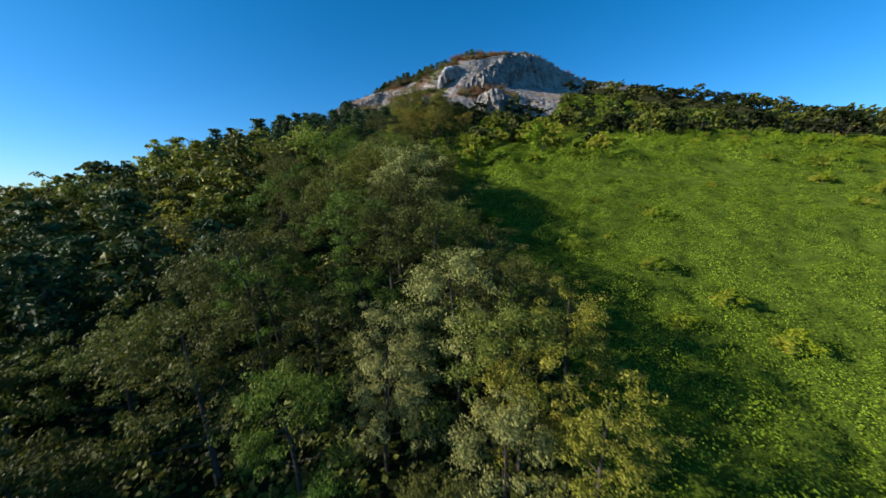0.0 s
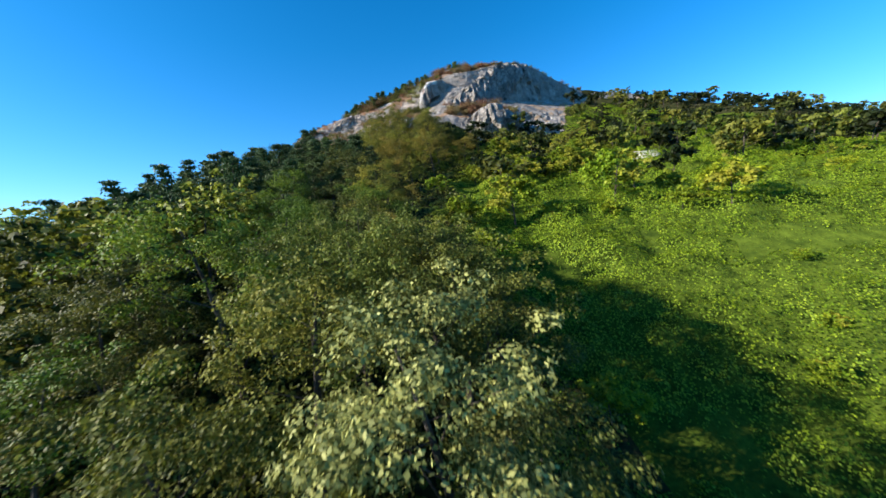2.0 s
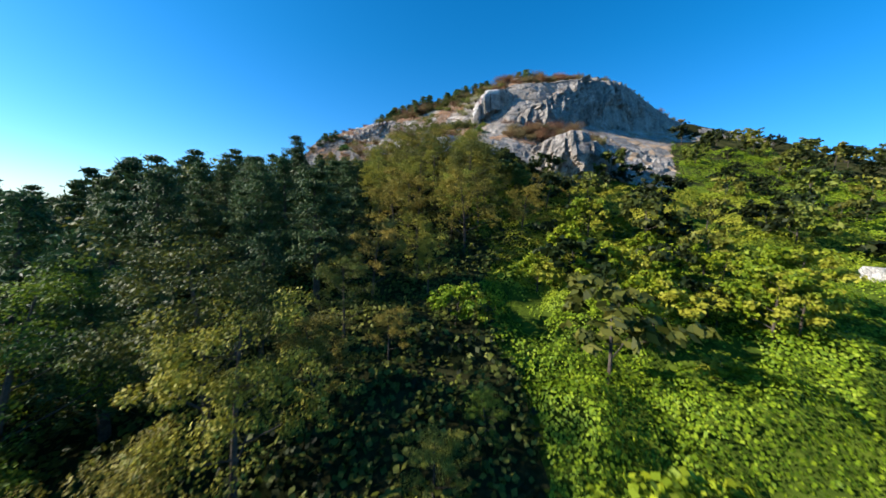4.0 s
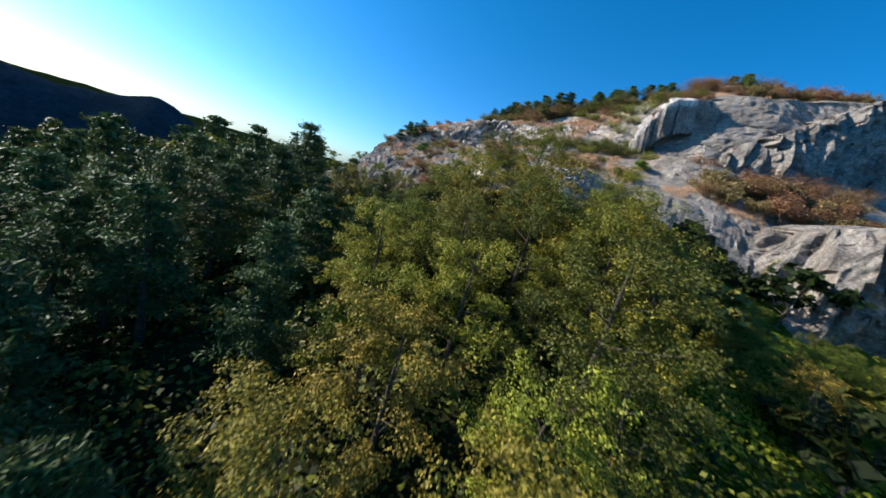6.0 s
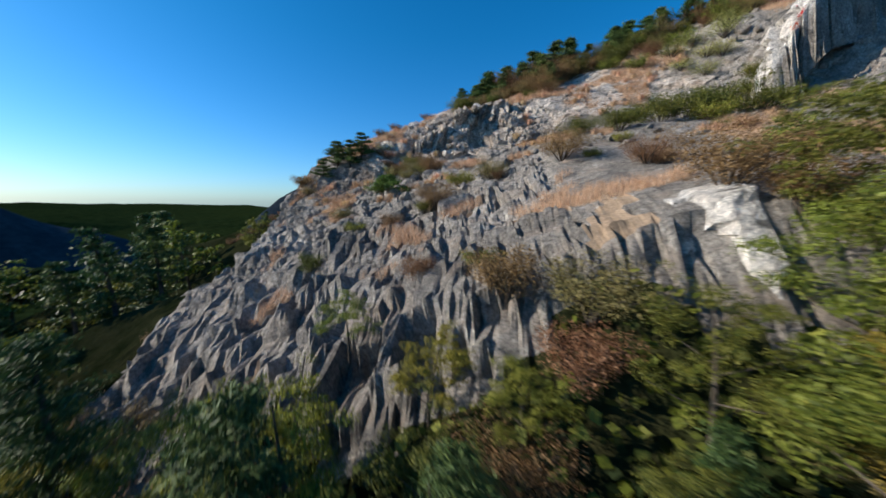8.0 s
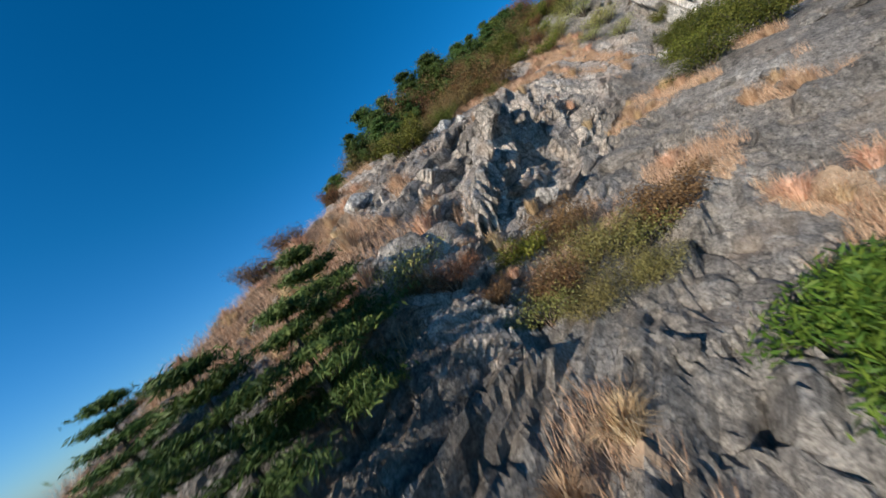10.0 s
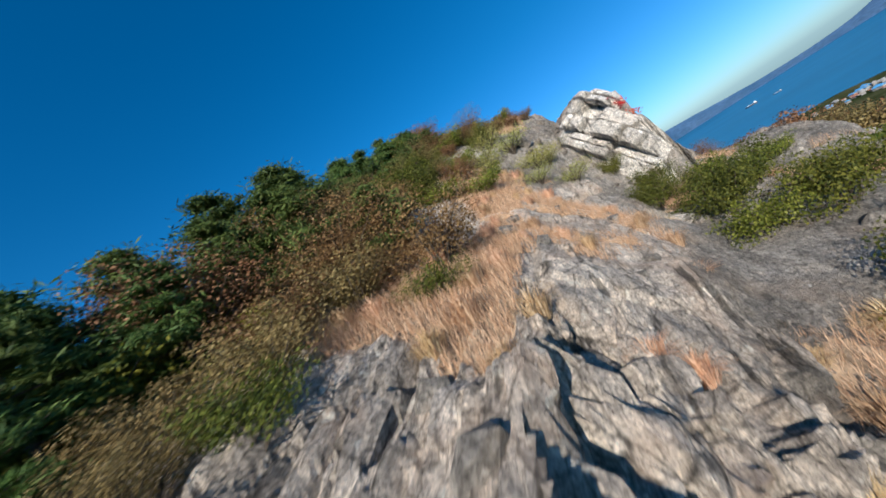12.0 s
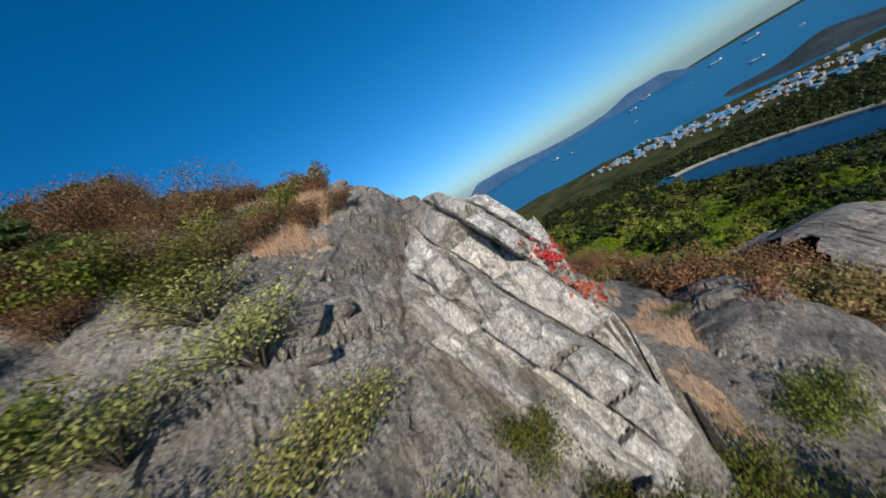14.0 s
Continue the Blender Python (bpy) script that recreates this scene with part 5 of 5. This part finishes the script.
def far_forest():
    """The unbroken woods of the valley and the lower slopes: clumps of leaf sprays."""
    r = np.random.default_rng(95)
    n = 21000
    a, d = np.radians(r.uniform(60, 200, n)), 60 + 680 * r.uniform(0, 1, n) ** 1.3
    x, y = 7 + np.sin(a) * d, 113 + np.cos(a) * d
    ok = ((x > 150) | (y < 30) & (x > 75) | (y < 2)) & (0.80 * x - 0.60 * y < 600 + 60 * fbm(x / 60, y / 60, 0, 3, 97))
    ok &= reservoir(x, y) > 1.16
    x, y = x[ok], y[ok]
    z = ground(x, y)
    k = 16
    big = (1.7 + np.hypot(x - 7, y - 113) / 260)[:, None]
    off = unit(r.normal(size=(len(x), k, 3)) + (0, 0, 0.5))
    c = np.stack([x, y, z], -1)[:, None] + off * (big * r.uniform(0.7, 1.2, (len(x), k)))[..., None] * (1.25, 1.25, 0.9) + (0, 0, 1.6)
    nrm = unit(off + r.normal(size=off.shape) * 0.4 + (0, 0, 0.4))
    size = (np.repeat(big, k, 1) * 0.85).ravel()
    v, f = cards(c.reshape(-1, 3), nrm.reshape(-1, 3), size, 0.8, 96)
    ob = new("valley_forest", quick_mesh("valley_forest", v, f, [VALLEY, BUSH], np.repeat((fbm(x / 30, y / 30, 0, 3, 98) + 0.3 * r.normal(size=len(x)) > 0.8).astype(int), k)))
    return tagged(ob, "unbroken green and olive woods down the valley", "forest", kind="stuff")


far_forest()

# ---- the shore: reservoir, harbour town and ships ----
flat_sheet("reservoir", [(252 + 197 * math.cos(t) * 0.985 - 76 * math.sin(t) * 0.17, -228 + 197 * math.cos(t) * 0.17 + 76 * math.sin(t) * 0.985) for t in np.linspace(0, 6.28, 40)[:-1]], SEA + 0.9, POND_WATER, "dark blue reservoir below the wooded valley")
WALLS = [plain_material("white_house_wall", (0.26, 0.255, 0.245), (0.42, 0.405, 0.385), 0.3), plain_material("grey_house_wall", (0.2, 0.2, 0.2), (0.32, 0.32, 0.32), 0.3)]
ROOFS = [plain_material("blue_sheet_roof", (0.05, 0.2, 0.42), (0.09, 0.3, 0.55), 0.3), plain_material("pale_sheet_roof", (0.2, 0.21, 0.225), (0.36, 0.37, 0.385), 0.3), plain_material("red_tile_roof", (0.25, 0.09, 0.06), (0.35, 0.15, 0.1), 0.3)]


def dam():
    """The low pale embankment that holds the reservoir on the town's side."""
    t = np.radians(np.linspace(-165, -5, 60))
    rows = []
    for k, lift in ((1.0, -2.0), (1.015, 1.6), (1.05, 1.6), (1.10, -2.0)):
        px, py = 197 * k * np.cos(t), 76 * k * np.sin(t)
        rows.append(np.stack([252 + 0.985 * px - 0.17 * py, -228 + 0.17 * px + 0.985 * py, SEA + 1.0 + lift + 0 * t], -1))
    v = np.stack(rows, 1)
    v[..., 2] = np.maximum(v[..., 2], (ground(v[..., 0], v[..., 1]) + 0.5) * (np.arange(4) % 3 > 0) + (SEA - 1.0) * (np.arange(4) % 3 == 0))
    f = grid_faces(*v.shape[:2])
    mat = plain_material("pale_concrete", (0.22, 0.215, 0.19), (0.34, 0.33, 0.29), 0.2)
    return tagged(new("dam", quick_mesh("dam", v.reshape(-1, 3), f, [mat])), "low pale concrete dam along the reservoir", "dam", kind="structure")


dam()


def house(name, label, place, size, wall, roof):
    """A harbour building: walls and a gabled roof with eaves."""
    w, d, h = size
    root = tagged(new(name), label, "house", "harbour town")
    root.matrix_world = pose(*place)
    bm = bmesh.new()
    bmesh.ops.create_cube(bm, size=1.0)
    for v in bm.verts:
        v.co = (v.co.x * w, v.co.y * d, (v.co.z + 0.5) * (h + 3) - 3)
    me = bpy.data.meshes.new("wall")
    bm.to_mesh(me)
    bm.free()
    me.materials.append(wall)
    under(new("wall", me), root)
    e, p = 0.5, min(w, d) * 0.22
    pts = [(-w / 2 - e, -d / 2 - e, h), (w / 2 + e, -d / 2 - e, h), (w / 2 + e, d / 2 + e, h), (-w / 2 - e, d / 2 + e, h), (-w / 2 - e, 0, h + p), (w / 2 + e, 0, h + p)]
    me = bpy.data.meshes.new("roof")
    me.from_pydata(pts, [], [(0, 1, 5, 4), (2, 3, 4, 5), (1, 2, 5), (3, 0, 4), (3, 2, 1, 0)])
    me.materials.append(roof)
    under(new("roof", me), root)
    return root


def build_town():
    r = np.random.default_rng(33)
    kinds = []
    for k, (w, d, h, a, b) in enumerate([(14, 9, 6, 0, 1), (11, 9, 5, 0, 2), (24, 13, 8, 0, 0), (34, 16, 9, 1, 0), (13, 11, 14, 0, 1), (20, 12, 7, 1, 1)]):
        lab = ("white" if a == 0 else "grey") + " harbour house with " + ("blue sheet", "pale sheet", "red tile")[b] + " roof near the shore"
        kinds.append(house("harbour_house", lab, (900 - 26 * k, -430, float(ground(900 - 26 * k, -430))), (w * 0.38, d * 0.42, h * 0.4), WALLS[a], ROOFS[b]))
    line = np.array([(826, -300), (750, -335), (690, -385), (630, -420), (570, -450), (520, -490), (450, -505), (380, -500)], float)
    for i in range(285):
        t = r.uniform(0, 1) ** 0.85 * (len(line) - 1)
        j = min(int(t), len(line) - 2)
        p = line[j] + (line[j + 1] - line[j]) * (t - j)
        off = r.normal() * (20 + 46 * t / 7) - 4
        x, y = p[0] + 0.75 * off, p[1] - 0.66 * off + r.normal() * 6
        z = float(ground(x, y))
        if z < SEA + 0.3:
            continue
        copy_thing(kinds[int(r.integers(0, len(kinds)))], pose(x, y, z, 0, 0, r.uniform(-40, 40)))


build_town()
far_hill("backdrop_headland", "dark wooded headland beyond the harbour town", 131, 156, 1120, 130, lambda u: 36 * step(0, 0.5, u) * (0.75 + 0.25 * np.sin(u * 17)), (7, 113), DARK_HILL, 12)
HULL = plain_material("dark_ship_hull", (0.05, 0.07, 0.1), (0.1, 0.12, 0.16), 0.05)
DECK = plain_material("white_ship_paint", (0.65, 0.66, 0.68), (0.8, 0.8, 0.8), 0.1)


def ship(place, length, heading_deg):
    root = tagged(new("ship"), "cargo ship at anchor with white deckhouse", "ship", "ships in the bay")
    root.matrix_world = pose(*place, 0, 0, heading_deg)
    l, w, h = length, length * 0.16, length * 0.075
    bm = bmesh.new()
    ring = [(-l / 2, -w / 2), (l * 0.32, -w / 2), (l / 2, 0), (l * 0.32, w / 2), (-l / 2, w / 2)]
    low, high = [bm.verts.new((x * 0.94, y * 0.8, -1)) for x, y in ring], [bm.verts.new((x, y, h + (0.4 * h if x > l * 0.4 else 0))) for x, y in ring]
    bm.faces.new(high)
    for i in range(5):
        bm.faces.new((low[i], low[(i + 1) % 5], high[(i + 1) % 5], high[i]))
    me = bpy.data.meshes.new("hull")
    bm.to_mesh(me)
    bm.free()
    me.materials.append(HULL)
    under(new("hull", me), root)
    for nm, x0, x1, y1, z0, z1 in (("deckhouse", -0.44, -0.30, 0.42, h, h + 0.11 * l), ("bridge", -0.42, -0.33, 0.5, h + 0.11 * l, h + 0.14 * l), ("hatch", -0.25, 0.3, 0.36, h, h + 0.03 * l), ("mast", 0.12, 0.135, 0.05, h, h + 0.15 * l)):
        bm = bmesh.new()
        bmesh.ops.create_cube(bm, size=1.0)
        for v in bm.verts:
            v.co = ((x0 + x1) / 2 * l + v.co.x * (x1 - x0) * l, v.co.y * 2 * y1 * w * 0.5 * 2 / 2, (z0 + z1) / 2 + v.co.z * (z1 - z0))
        bmesh.ops.bevel(bm, geom=bm.edges[:], offset=0.01 * l, segments=1, affect="EDGES")
        me = bpy.data.meshes.new(nm)
        bm.to_mesh(me)
        bm.free()
        me.materials.append(DECK)
        under(new(nm, me), root)
    return root


for x, y, l, a in ((2154, -774, 60, 30), (1944, -783, 28, 60), (2362, -1504, 75, 20), (2959, -2064, 95, 25), (1683, -1353, 26, 10), (2057, -1872, 80, 35), (1092, -1065, 45, 35), (2239, -2332, 100, 25), (1500, -900, 22, 60), (1300, -1500, 28, 70)):
    ship((x, y, SEA), l, a)
